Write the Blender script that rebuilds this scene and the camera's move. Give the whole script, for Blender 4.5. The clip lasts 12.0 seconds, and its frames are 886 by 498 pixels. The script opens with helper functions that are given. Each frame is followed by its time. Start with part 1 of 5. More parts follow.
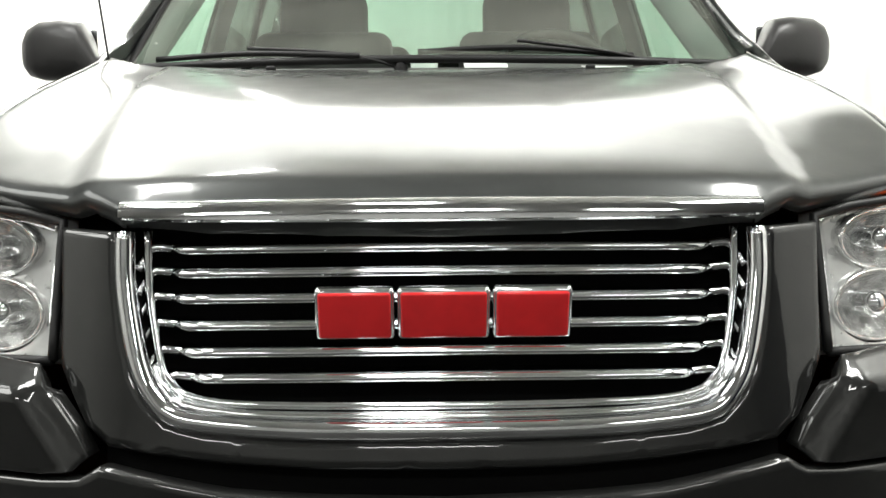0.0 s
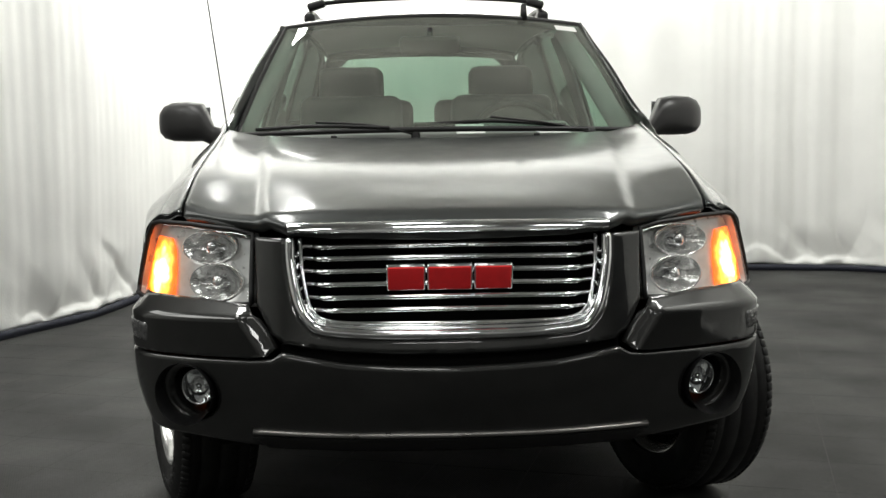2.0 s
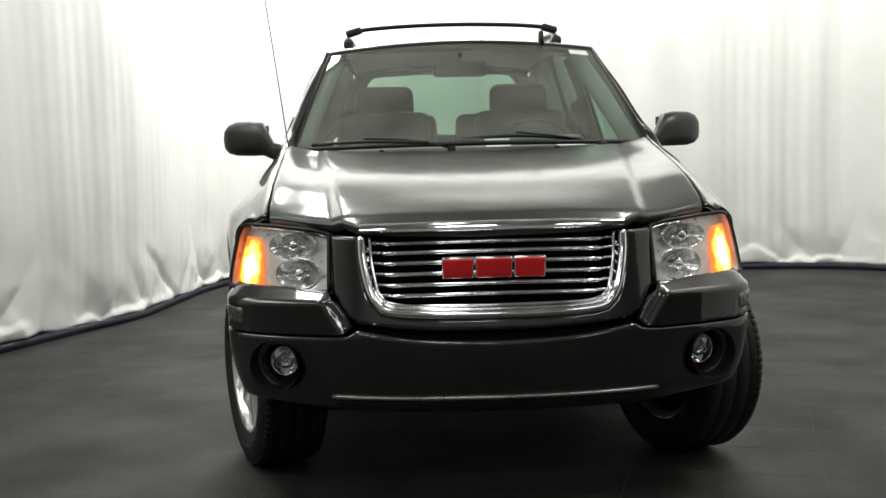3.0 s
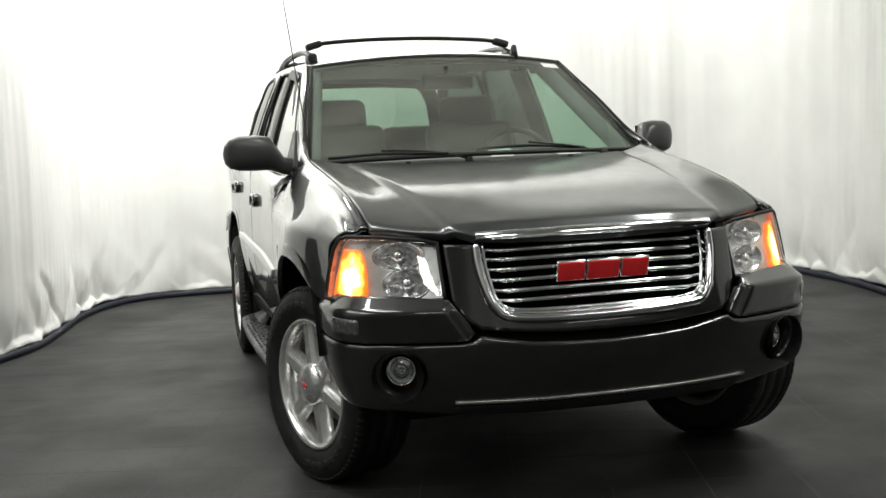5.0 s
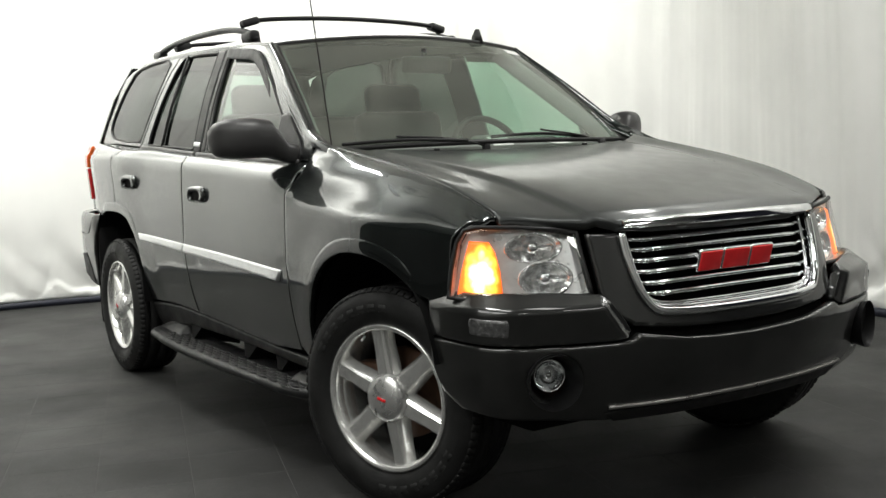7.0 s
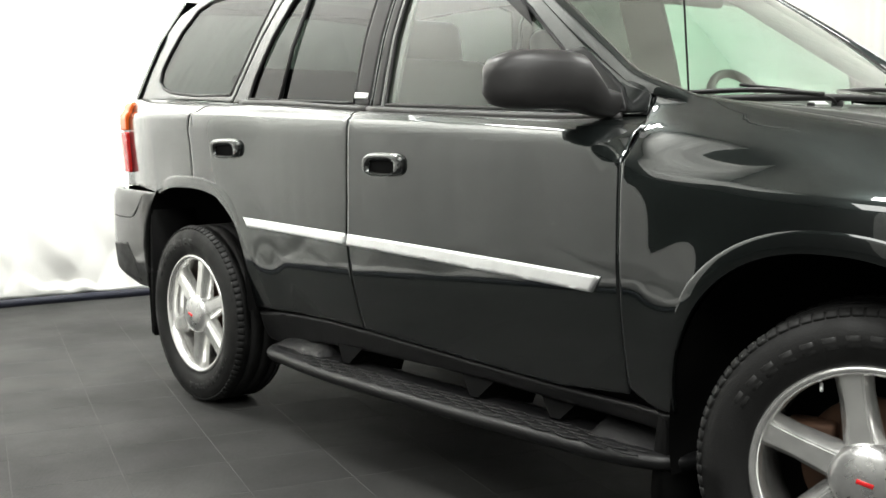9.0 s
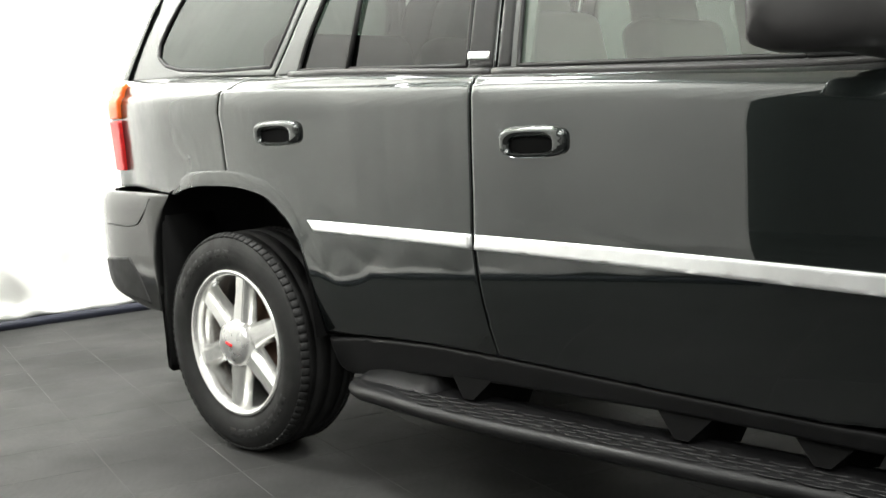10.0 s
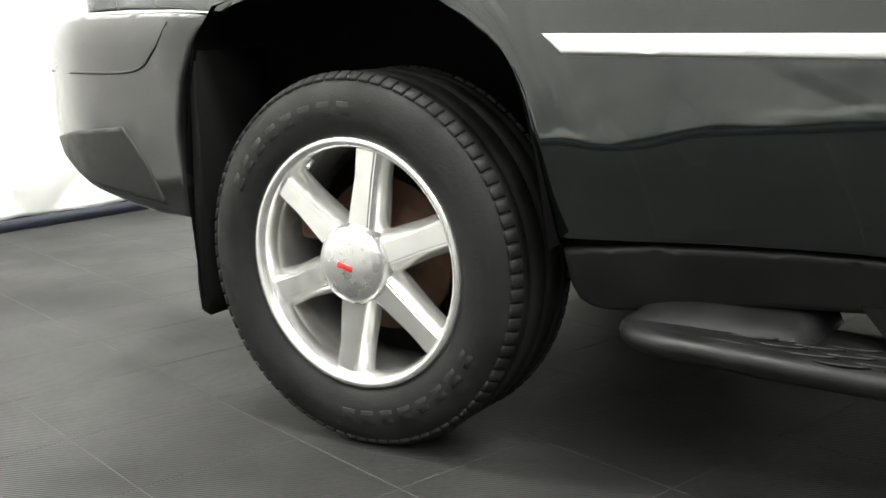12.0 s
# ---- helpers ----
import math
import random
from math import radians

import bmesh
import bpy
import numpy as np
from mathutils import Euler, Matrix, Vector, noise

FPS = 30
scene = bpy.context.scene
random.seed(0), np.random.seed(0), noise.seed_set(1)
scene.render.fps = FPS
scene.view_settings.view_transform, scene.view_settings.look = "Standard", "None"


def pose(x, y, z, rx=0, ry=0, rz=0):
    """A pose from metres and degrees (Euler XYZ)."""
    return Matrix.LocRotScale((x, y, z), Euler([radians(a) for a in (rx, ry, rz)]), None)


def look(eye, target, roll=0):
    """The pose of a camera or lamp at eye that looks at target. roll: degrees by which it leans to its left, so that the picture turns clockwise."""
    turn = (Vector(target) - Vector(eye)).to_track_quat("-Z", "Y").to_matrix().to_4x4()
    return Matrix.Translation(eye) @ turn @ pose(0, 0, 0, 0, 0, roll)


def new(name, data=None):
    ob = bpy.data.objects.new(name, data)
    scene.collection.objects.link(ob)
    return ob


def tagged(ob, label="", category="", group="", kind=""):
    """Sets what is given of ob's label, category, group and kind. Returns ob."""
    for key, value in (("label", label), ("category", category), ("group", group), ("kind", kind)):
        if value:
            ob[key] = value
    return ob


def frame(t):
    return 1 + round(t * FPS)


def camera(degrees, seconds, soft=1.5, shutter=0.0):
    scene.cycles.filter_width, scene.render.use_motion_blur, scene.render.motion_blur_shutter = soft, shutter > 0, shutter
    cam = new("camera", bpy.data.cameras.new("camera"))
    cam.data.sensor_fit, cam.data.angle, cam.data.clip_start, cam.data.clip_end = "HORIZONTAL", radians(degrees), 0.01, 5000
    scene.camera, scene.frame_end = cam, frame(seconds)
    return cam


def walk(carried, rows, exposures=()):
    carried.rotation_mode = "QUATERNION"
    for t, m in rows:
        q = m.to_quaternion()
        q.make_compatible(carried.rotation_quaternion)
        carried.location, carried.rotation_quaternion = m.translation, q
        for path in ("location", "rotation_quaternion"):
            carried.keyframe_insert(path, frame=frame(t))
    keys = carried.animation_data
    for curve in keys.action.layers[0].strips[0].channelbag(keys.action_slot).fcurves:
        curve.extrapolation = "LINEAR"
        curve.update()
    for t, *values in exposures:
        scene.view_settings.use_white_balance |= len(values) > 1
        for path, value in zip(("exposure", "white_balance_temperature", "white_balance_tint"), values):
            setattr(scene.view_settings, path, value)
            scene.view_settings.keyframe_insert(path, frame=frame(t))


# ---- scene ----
cam = camera(44.5, 12.0)
PATH = [
    (0, (-0.031, -2.016, 1.028), (0.013, -0.03, 0.792), -0.4),
    (0.5, (-0.005, -2.375, 1.091), (0.038, -0.385, 0.888), -0.4),
    (1, (-0.051, -2.708, 1.123), (0.013, -0.716, 0.96), -0.7),
    (1.5, (-0.07, -3.054, 1.142), (-0.013, -1.059, 1.013), -0.6),
    (2, (-0.108, -3.407, 1.144), (-0.042, -1.419, 0.937), -0.8),
    (2.5, (-0.137, -3.721, 1.16), (-0.087, -1.732, 0.958), -1.1),
    (3, (-0.269, -3.993, 1.17), (-0.202, -2.004, 0.977), -1.4),
    (3.5, (-0.48, -4.185, 1.175), (-0.377, -2.197, 0.988), -1.8),
    (5.5, (-1.725, -3.738, 1.195), (-1.059, -1.86, 1.019), -2.3),
    (6, (-1.996, -3.55, 1.198), (-1.213, -1.717, 1.027), -2.0),
    (6.5, (-2.292, -3.311, 1.192), (-1.343, -1.559, 1.011), -2.1),
    (8.5, (-2.946, -1.626, 1.075), (-1.706, -0.072, 0.862), -0.9),
    (9, (-2.953, -1.085, 1.089), (-1.659, 0.425, 0.871), -0.6),
    (9.5, (-2.929, -0.556, 1.072), (-1.569, 0.895, 0.857), -1.2),
    (10, (-2.909, -0.019, 1.052), (-1.475, 1.355, 0.811), -2.8),
    (10.5, (-2.802, 0.481, 1.021), (-1.316, 1.787, 0.726), -3.2),
    (11, (-2.692, 0.949, 0.956), (-1.157, 2.193, 0.646), -3.1),
    (11.5, (-2.6, 1.343, 0.867), (-1.02, 2.519, 0.516), -2.6),
    (12, (-2.458, 1.626, 0.794), (-0.826, 2.708, 0.389), -2.4),
]
walk(cam, [(t, look(eye, target, roll)) for t, eye, target, roll in PATH],
     [(0.0, 0.58), (1.0, 0.12), (2.5, -0.10), (6.5, -0.08), (8.5, 0.45), (10.0, 0.97), (12.0, 1.10)])

from mathutils import geometry

# ---- light ----
world = bpy.data.worlds.new("studio_world")
scene.world = world
world.use_nodes = True
world.node_tree.nodes["Background"].inputs[0].default_value = (0.75, 0.8, 0.85, 1)
world.node_tree.nodes["Background"].inputs[1].default_value = 0.02
scene.view_settings.exposure = 0.0
# Unseen ceiling fittings added to brighten; only the narrow one shows, in chrome.
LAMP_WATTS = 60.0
# place, kind (1: runs along x, 0: along y, 2: a narrow one along y, 3: an added square light box), share of the power
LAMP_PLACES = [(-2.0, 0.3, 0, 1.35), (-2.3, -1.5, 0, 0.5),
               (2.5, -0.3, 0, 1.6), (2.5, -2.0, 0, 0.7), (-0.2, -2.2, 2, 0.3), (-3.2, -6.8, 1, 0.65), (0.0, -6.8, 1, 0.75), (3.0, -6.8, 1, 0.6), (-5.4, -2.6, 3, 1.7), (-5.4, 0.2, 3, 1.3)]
CEILING = 5.0
CURTAIN_TOP = 4.9
# lamps added out of view to brighten the curtains: x, y, heading in degrees, share of the power
WASHERS = [(-0.95, 4.75, 0, 1.0), (0.25, 4.70, 0, 0.9), (1.45, 4.60, 0, 0.65), (2.75, 4.40, 0, 0.6), (-1.25, 3.60, 75, 1.2)]
WASHER_Z = 4.0


# ---- materials ----
def material(name, colour, rough=0.5, metal=0.0, coat=0.0, vary=0.0, scale=8.0, bump=0.0, bump_scale=60.0, emit=None, power=0.0, sheen=0.0, trans=0.0, ior=1.45, spec=0.5, coat_ior=1.5, coat_rough=0.06):
    m = bpy.data.materials.new(name)
    m.use_nodes = True
    nt = m.node_tree
    b = nt.nodes["Principled BSDF"]
    b.inputs["Base Color"].default_value = (*colour, 1)
    b.inputs["Roughness"].default_value = rough
    b.inputs["Metallic"].default_value = metal
    b.inputs["Coat Weight"].default_value = coat
    b.inputs["Coat Roughness"].default_value = coat_rough
    b.inputs["Coat IOR"].default_value = coat_ior
    b.inputs["Transmission Weight"].default_value = trans
    b.inputs["IOR"].default_value = ior
    b.inputs["Specular IOR Level"].default_value = spec
    b.inputs["Sheen Weight"].default_value = sheen
    if emit:
        b.inputs["Emission Color"].default_value = (*emit, 1)
        b.inputs["Emission Strength"].default_value = power
    co = nt.nodes.new("ShaderNodeTexCoord")
    if vary > 0:
        big = nt.nodes.new("ShaderNodeTexNoise")
        big.inputs["Scale"].default_value = scale
        big.inputs["Detail"].default_value = 6
        nt.links.new(co.outputs["Object"], big.inputs["Vector"])
        ramp = nt.nodes.new("ShaderNodeMapRange")
        ramp.inputs["From Min"].default_value, ramp.inputs["From Max"].default_value = 0.3, 0.7
        ramp.inputs["To Min"].default_value, ramp.inputs["To Max"].default_value = 1 - vary, 1 + vary
        nt.links.new(big.outputs["Fac"], ramp.inputs["Value"])
        mix = nt.nodes.new("ShaderNodeVectorMath")
        mix.operation = "SCALE"
        mix.inputs[0].default_value = colour
        nt.links.new(ramp.outputs["Result"], mix.inputs["Scale"])
        nt.links.new(mix.outputs["Vector"], b.inputs["Base Color"])
        rr = nt.nodes.new("ShaderNodeMapRange")
        rr.inputs["From Min"].default_value, rr.inputs["From Max"].default_value = 0.3, 0.7
        rr.inputs["To Min"].default_value, rr.inputs["To Max"].default_value = max(rough * (1 - vary), 0), min(rough * (1 + vary), 1)
        nt.links.new(big.outputs["Fac"], rr.inputs["Value"])
        nt.links.new(rr.outputs["Result"], b.inputs["Roughness"])
    if bump > 0:
        fine = nt.nodes.new("ShaderNodeTexNoise")
        fine.inputs["Scale"].default_value = bump_scale
        fine.inputs["Detail"].default_value = 4
        nt.links.new(co.outputs["Object"], fine.inputs["Vector"])
        bp = nt.nodes.new("ShaderNodeBump")
        bp.inputs["Strength"].default_value = bump
        bp.inputs["Distance"].default_value = 0.002
        nt.links.new(fine.outputs["Fac"], bp.inputs["Height"])
        nt.links.new(bp.outputs["Normal"], b.inputs["Normal"])
    return m


def glass(name, tint, weight, dust_haze=0.0):
    """Thin sheet glass: a clear tinted pane with a sharp reflection."""
    m = bpy.data.materials.new(name)
    m.use_nodes = True
    nt = m.node_tree
    nt.nodes.remove(nt.nodes["Principled BSDF"])
    clear, gloss, mix, face, power, lift = (nt.nodes.new(k) for k in ("ShaderNodeBsdfTransparent", "ShaderNodeBsdfGlossy", "ShaderNodeMixShader", "ShaderNodeLayerWeight", "ShaderNodeMath", "ShaderNodeMath"))
    clear.inputs[0].default_value = (*tint, 1)
    gloss.inputs["Roughness"].default_value = 0.01
    gloss.inputs["Color"].default_value = (weight, weight, weight, 1)
    face.inputs["Blend"].default_value = 0.5
    power.operation, power.inputs[1].default_value = "POWER", 5.0
    lift.operation, lift.inputs[1].default_value, lift.inputs[2].default_value = "MULTIPLY_ADD", 0.91, 0.09
    nt.links.new(face.outputs["Facing"], power.inputs[0])
    nt.links.new(power.outputs[0], lift.inputs[0])
    nt.links.new(lift.outputs[0], mix.inputs[0])
    nt.links.new(clear.outputs[0], mix.inputs[1])
    nt.links.new(gloss.outputs[0], mix.inputs[2])
    # Pale mottled film painted over the pane for its veil of reflected light.
    film, veil, spots, amount = (nt.nodes.new(k) for k in ("ShaderNodeBsdfDiffuse", "ShaderNodeMixShader", "ShaderNodeTexNoise", "ShaderNodeMath"))
    film.inputs["Color"].default_value = (0.70, 0.72, 0.62, 1)
    spots.inputs["Scale"].default_value, spots.inputs["Detail"].default_value = 5.0, 5
    amount.operation, amount.inputs[1].default_value = "MULTIPLY", dust_haze * 2
    nt.links.new(spots.outputs["Fac"], amount.inputs[0])
    nt.links.new(amount.outputs[0], veil.inputs[0])
    nt.links.new(mix.outputs[0], veil.inputs[1])
    nt.links.new(film.outputs[0], veil.inputs[2])
    nt.links.new(veil.outputs[0], nt.nodes["Material Output"].inputs[0])
    return m


def tile_material():
    """Black ribbed mat with scuffs and dust, laid out in the room's own measure."""
    m = material("black_floor_tile", (0.016, 0.016, 0.0155), 0.6, spec=0.35)
    nt = m.node_tree
    b = nt.nodes["Principled BSDF"]
    geo, info = nt.nodes.new("ShaderNodeNewGeometry"), nt.nodes.new("ShaderNodeObjectInfo")
    turn = nt.nodes.new("ShaderNodeVectorRotate")
    turn.rotation_type = "Z_AXIS"
    turn.inputs["Angle"].default_value = radians(-17.2)
    nt.links.new(geo.outputs["Position"], turn.inputs["Vector"])
    cloud, dust_haze, rib = nt.nodes.new("ShaderNodeTexNoise"), nt.nodes.new("ShaderNodeTexNoise"), nt.nodes.new("ShaderNodeTexWave")
    cloud.inputs["Scale"].default_value, cloud.inputs["Detail"].default_value = 1.7, 7
    dust_haze.inputs["Scale"].default_value, dust_haze.inputs["Detail"].default_value = 60.0, 5
    rib.inputs["Scale"].default_value, rib.inputs["Distortion"].default_value = 40.0, 0.4
    for n in (cloud, dust_haze, rib):
        nt.links.new(turn.outputs["Vector"], n.inputs["Vector"])

    def ranged(out, a, b0, lo, hi):
        r = nt.nodes.new("ShaderNodeMapRange")
        r.inputs["From Min"].default_value, r.inputs["From Max"].default_value = a, b0
        r.inputs["To Min"].default_value, r.inputs["To Max"].default_value = lo, hi
        nt.links.new(out, r.inputs["Value"])
        return r.outputs["Result"]

    def times(p, q):
        k = nt.nodes.new("ShaderNodeMath")
        k.operation = "MULTIPLY"
        nt.links.new(p, k.inputs[0])
        nt.links.new(q, k.inputs[1])
        return k.outputs[0]

    tone = times(times(ranged(cloud.outputs["Fac"], 0.3, 0.7, 0.55, 1.75), ranged(dust_haze.outputs["Fac"], 0.35, 0.75, 0.85, 1.35)), ranged(info.outputs["Random"], 0, 1, 0.92, 1.08))
    mix = nt.nodes.new("ShaderNodeVectorMath")
    mix.operation = "SCALE"
    mix.inputs[0].default_value = (0.020, 0.020, 0.0193)
    nt.links.new(tone, mix.inputs["Scale"])
    nt.links.new(mix.outputs["Vector"], b.inputs["Base Color"])
    nt.links.new(ranged(cloud.outputs["Fac"], 0.3, 0.7, 0.68, 0.52), b.inputs["Roughness"])
    bump = nt.nodes.new("ShaderNodeBump")
    bump.inputs["Strength"].default_value, bump.inputs["Distance"].default_value = 0.5, 0.0012
    nt.links.new(rib.outputs["Fac"], bump.inputs["Height"])
    nt.links.new(bump.outputs["Normal"], b.inputs["Normal"])
    return m


PAINT = material("dark_grey_paint", (0.0185, 0.0232, 0.0225), 0.28, 0.80, 1.0, 0.06, 900.0, spec=0.08, coat_ior=1.84, coat_rough=0.02)
# Copy of PAINT whose paler, duller colour stands in for the hood's light.
HOODPAINT = material("pale_hood_paint", (0.042, 0.045, 0.0437), 0.40, 0.40, 0.70, 0.08, 12.0, spec=0.2, coat_ior=1.5, coat_rough=0.11)
# Variant of PAINT for bumpers and surround: rougher, less metallic, weaker coat.
BUMPERPAINT = material("dull_bumper_paint", (0.021, 0.0215, 0.0207), 0.34, 0.50, 1.0, 0.10, 14.0, spec=0.2, coat_ior=1.65, coat_rough=0.045)
CHROME = material("chrome", (0.86, 0.87, 0.88), 0.07, 1.0, vary=0.15, scale=14.0)
ALLOY = material("polished_alloy", (0.84, 0.84, 0.82), 0.22, 0.78, vary=0.10, scale=30.0)
CAPMETAL = material("brushed_cap_metal", (0.70, 0.70, 0.69), 0.28, 0.80, vary=0.12, scale=25.0)
SATIN = material("satin_silver", (0.80, 0.81, 0.81), 0.30, 0.70, vary=0.05, scale=20.0)
PLASTIC = material("black_plastic", (0.009, 0.009, 0.0094), 0.42, spec=0.38, vary=0.25, scale=12.0, bump=0.15, bump_scale=700.0)
GREYPLASTIC = material("dark_grey_plastic", (0.035, 0.034, 0.034), 0.38, vary=0.15, scale=10.0, bump=0.1, bump_scale=900.0)
SEAL = material("black_rubber_seal", (0.010, 0.010, 0.010), 0.5, vary=0.2, scale=20.0)
RUBBER = material("tyre_rubber", (0.007, 0.007, 0.0068), 0.66, vary=0.35, scale=9.0, bump=0.3, bump_scale=250.0)
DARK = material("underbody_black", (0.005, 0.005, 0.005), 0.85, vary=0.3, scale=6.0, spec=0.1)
CLOTH = material("grey_seat_cloth", (0.15, 0.154, 0.145), 0.85, vary=0.12, scale=15.0, bump=0.4, bump_scale=500.0, sheen=0.3)
TRIM = material("grey_interior_trim", (0.19, 0.196, 0.183), 0.65, vary=0.08, scale=10.0, bump=0.2, bump_scale=600.0)
CARPET = material("grey_carpet", (0.16, 0.16, 0.15), 0.9, vary=0.15, scale=20.0, bump=0.4, bump_scale=600.0)
REDENAMEL = material("red_enamel", (0.90, 0.030, 0.035), 0.16, 0.0, 0.6, 0.06, 30.0)
GLASS = glass("clear_tinted_glass", (0.60, 0.78, 0.68), 1.0, 0.03)
WINDSCREEN = glass("hazed_windshield_glass", (0.48, 0.66, 0.555), 1.0, 0.085)
PRIVACY = glass("privacy_glass", (0.085, 0.096, 0.09), 0.55)
LENS = glass("headlight_lens", (0.93, 0.94, 0.94), 1.0)
TAILRED = material("red_tail_lens", (0.55, 0.02, 0.02), 0.12, 0.0, 0.6, 0.1, 40.0)
TAILAMBER = material("amber_tail_lens", (0.78, 0.13, 0.02), 0.12, 0.0, 0.6, 0.1, 40.0)
PAPER = material("white_paper", (0.75, 0.75, 0.73), 0.7, vary=0.03, scale=30.0)
RUST = material("brake_iron", (0.10, 0.055, 0.035), 0.6, 0.6, vary=0.4, scale=25.0)
CURTAIN = material("white_curtain_fabric", (0.80, 0.80, 0.775), 0.9, vary=0.04, scale=2.2, bump=0.35, bump_scale=90.0, sheen=0.2)
WALL = material("dark_blue_wall", (0.022, 0.024, 0.045), 0.7, vary=0.2, scale=3.0)
SKIRT = material("blue_board", (0.013, 0.015, 0.027), 0.65, vary=0.2, scale=5.0)
WALLGREY = material("grey_wall", (0.50, 0.50, 0.48), 0.7, vary=0.1, scale=3.0)
WALLDARK = material("dark_grey_wall", (0.10, 0.10, 0.098), 0.7, vary=0.15, scale=3.0)
WALLSOUTH = material("pale_grey_wall", (0.30, 0.30, 0.29), 0.7, vary=0.12, scale=3.0)
CEILPAINT = material("grey_ceiling", (0.52, 0.52, 0.50), 0.8, vary=0.1, scale=2.0)
TILE = tile_material()
GROUT = material("tile_joint", (0.060, 0.059, 0.057), 0.8, vary=0.3, scale=12.0)
TUBE = material("lamp_diffuser", (0.9, 0.9, 0.9), 0.5, emit=(1.0, 0.98, 0.94), power=0.12)


# ---- builders ----
def mesh_of(name, bm, mat, smooth=True):
    me = bpy.data.meshes.new(name)
    bm.to_mesh(me)
    bm.free()
    me.materials.append(mat)
    if smooth:
        me.polygons.foreach_set("use_smooth", [True] * len(me.polygons))
    me.update()
    return me


def part(name, bm, mat, parent=None, label="", smooth=True, kind=""):
    ob = new(name, mesh_of(name, bm, mat, smooth))
    if parent:
        ob.parent = parent
    return tagged(ob, label=label, kind=kind)


def sharp(ob, degrees=35):
    """Mark the edges past an angle as sharp."""
    bm = bmesh.new()
    bm.from_mesh(ob.data)
    for e in bm.edges:
        if len(e.link_faces) == 2 and e.calc_face_angle(0) > radians(degrees):
            e.smooth = False
    bm.to_mesh(ob.data)
    bm.free()
    return ob


def from_faces(verts, faces):
    bm = bmesh.new()
    vs = [bm.verts.new(v) for v in verts]
    for f in faces:
        try:
            bm.faces.new([vs[i] for i in f])
        except ValueError:
            pass
    bmesh.ops.recalc_face_normals(bm, faces=bm.faces)
    return bm


def box(size, at=(0, 0, 0), bevel=0.004, turn=None, segs=2):
    bm = bmesh.new()
    bmesh.ops.create_cube(bm, size=1)
    bmesh.ops.scale(bm, vec=size, verts=bm.verts)
    if bevel > 0:
        bmesh.ops.bevel(bm, geom=list(bm.edges), offset=bevel, segments=segs, affect="EDGES", profile=0.5)
    if turn is not None:
        bmesh.ops.transform(bm, matrix=turn, verts=bm.verts)
    bmesh.ops.translate(bm, vec=at, verts=bm.verts)
    return bm


def joined(*bms):
    out = bmesh.new()
    for b in bms:
        me = bpy.data.meshes.new("tmp")
        b.to_mesh(me)
        b.free()
        out.from_mesh(me)
        bpy.data.meshes.remove(me)
    return out


def lathe(profile, n=48, axis="x"):
    """Turn a profile of (radius, along) about an axis."""
    verts, faces = [], []
    k = len(profile)
    for i in range(n):
        a = 2 * math.pi * i / n
        for r, x in profile:
            verts.append((x, r * math.cos(a), r * math.sin(a)) if axis == "x" else (r * math.cos(a), x, r * math.sin(a)) if axis == "y" else (r * math.cos(a), r * math.sin(a), x))
    for i in range(n):
        j = (i + 1) % n
        for q in range(k - 1):
            faces.append((i * k + q, i * k + q + 1, j * k + q + 1, j * k + q))
    bm = from_faces(verts, faces)
    bmesh.ops.remove_doubles(bm, verts=bm.verts, dist=1e-5)
    bmesh.ops.recalc_face_normals(bm, faces=bm.faces)
    return bm


def curve_points(ctrl, n):
    """A smooth run of points through control points, evenly spaced in parameter."""
    c = [Vector(p) for p in ctrl]
    out = []
    for i in range(n + 1):
        t = i / n * (len(c) - 1)
        k = min(int(t), len(c) - 2)
        u = t - k
        p0, p1, p2, p3 = c[max(k - 1, 0)], c[k], c[k + 1], c[min(k + 2, len(c) - 1)]
        m1 = (p2 - p0) / (2 if k > 0 else 1)
        m2 = (p3 - p1) / (2 if k + 2 < len(c) else 1)
        out.append((2 * u**3 - 3 * u**2 + 1) * p1 + (u**3 - 2 * u**2 + u) * m1 + (-2 * u**3 + 3 * u**2) * p2 + (u**3 - u**2) * m2)
    return out


def tube(points, radius, n=10, flat=1.0, up=(0, 0, 1), cap=True, taper=None):
    """A rod of round or flattened section along points."""
    pts = [Vector(p) for p in points]
    verts, faces = [], []
    up = Vector(up)
    for i, p in enumerate(pts):
        d = (pts[min(i + 1, len(pts) - 1)] - pts[max(i - 1, 0)]).normalized()
        side = d.cross(up)
        side = side.normalized() if side.length > 1e-4 else Vector((1, 0, 0))
        top = side.cross(d).normalized()
        r = radius * (taper[i] if taper else 1)
        for k in range(n):
            a = 2 * math.pi * k / n
            verts.append(p + side * (r * math.cos(a)) + top * (r * flat * math.sin(a)))
    for i in range(len(pts) - 1):
        for k in range(n):
            faces.append((i * n + k, i * n + (k + 1) % n, (i + 1) * n + (k + 1) % n, (i + 1) * n + k))
    if cap:
        faces.append(tuple(range(n)))
        faces.append(tuple((len(pts) - 1) * n + k for k in range(n)))
    return from_faces(verts, faces)


def inside(p, poly):
    x, y = p
    hit = False
    j = len(poly) - 1
    for i in range(len(poly)):
        (xi, yi), (xj, yj) = poly[i], poly[j]
        if (yi > y) != (yj > y) and x < (xj - xi) * (y - yi) / (yj - yi) + xi:
            hit = not hit
        j = i
    return hit


def resample(poly, step):
    out = []
    for i, a in enumerate(poly):
        b = poly[(i + 1) % len(poly)]
        d = math.dist(a, b)
        if d < 1e-6:
            continue
        k = max(1, math.ceil(d / step))
        out += [(a[0] + (b[0] - a[0]) * q / k, a[1] + (b[1] - a[1]) * q / k) for q in range(k)]
    return out


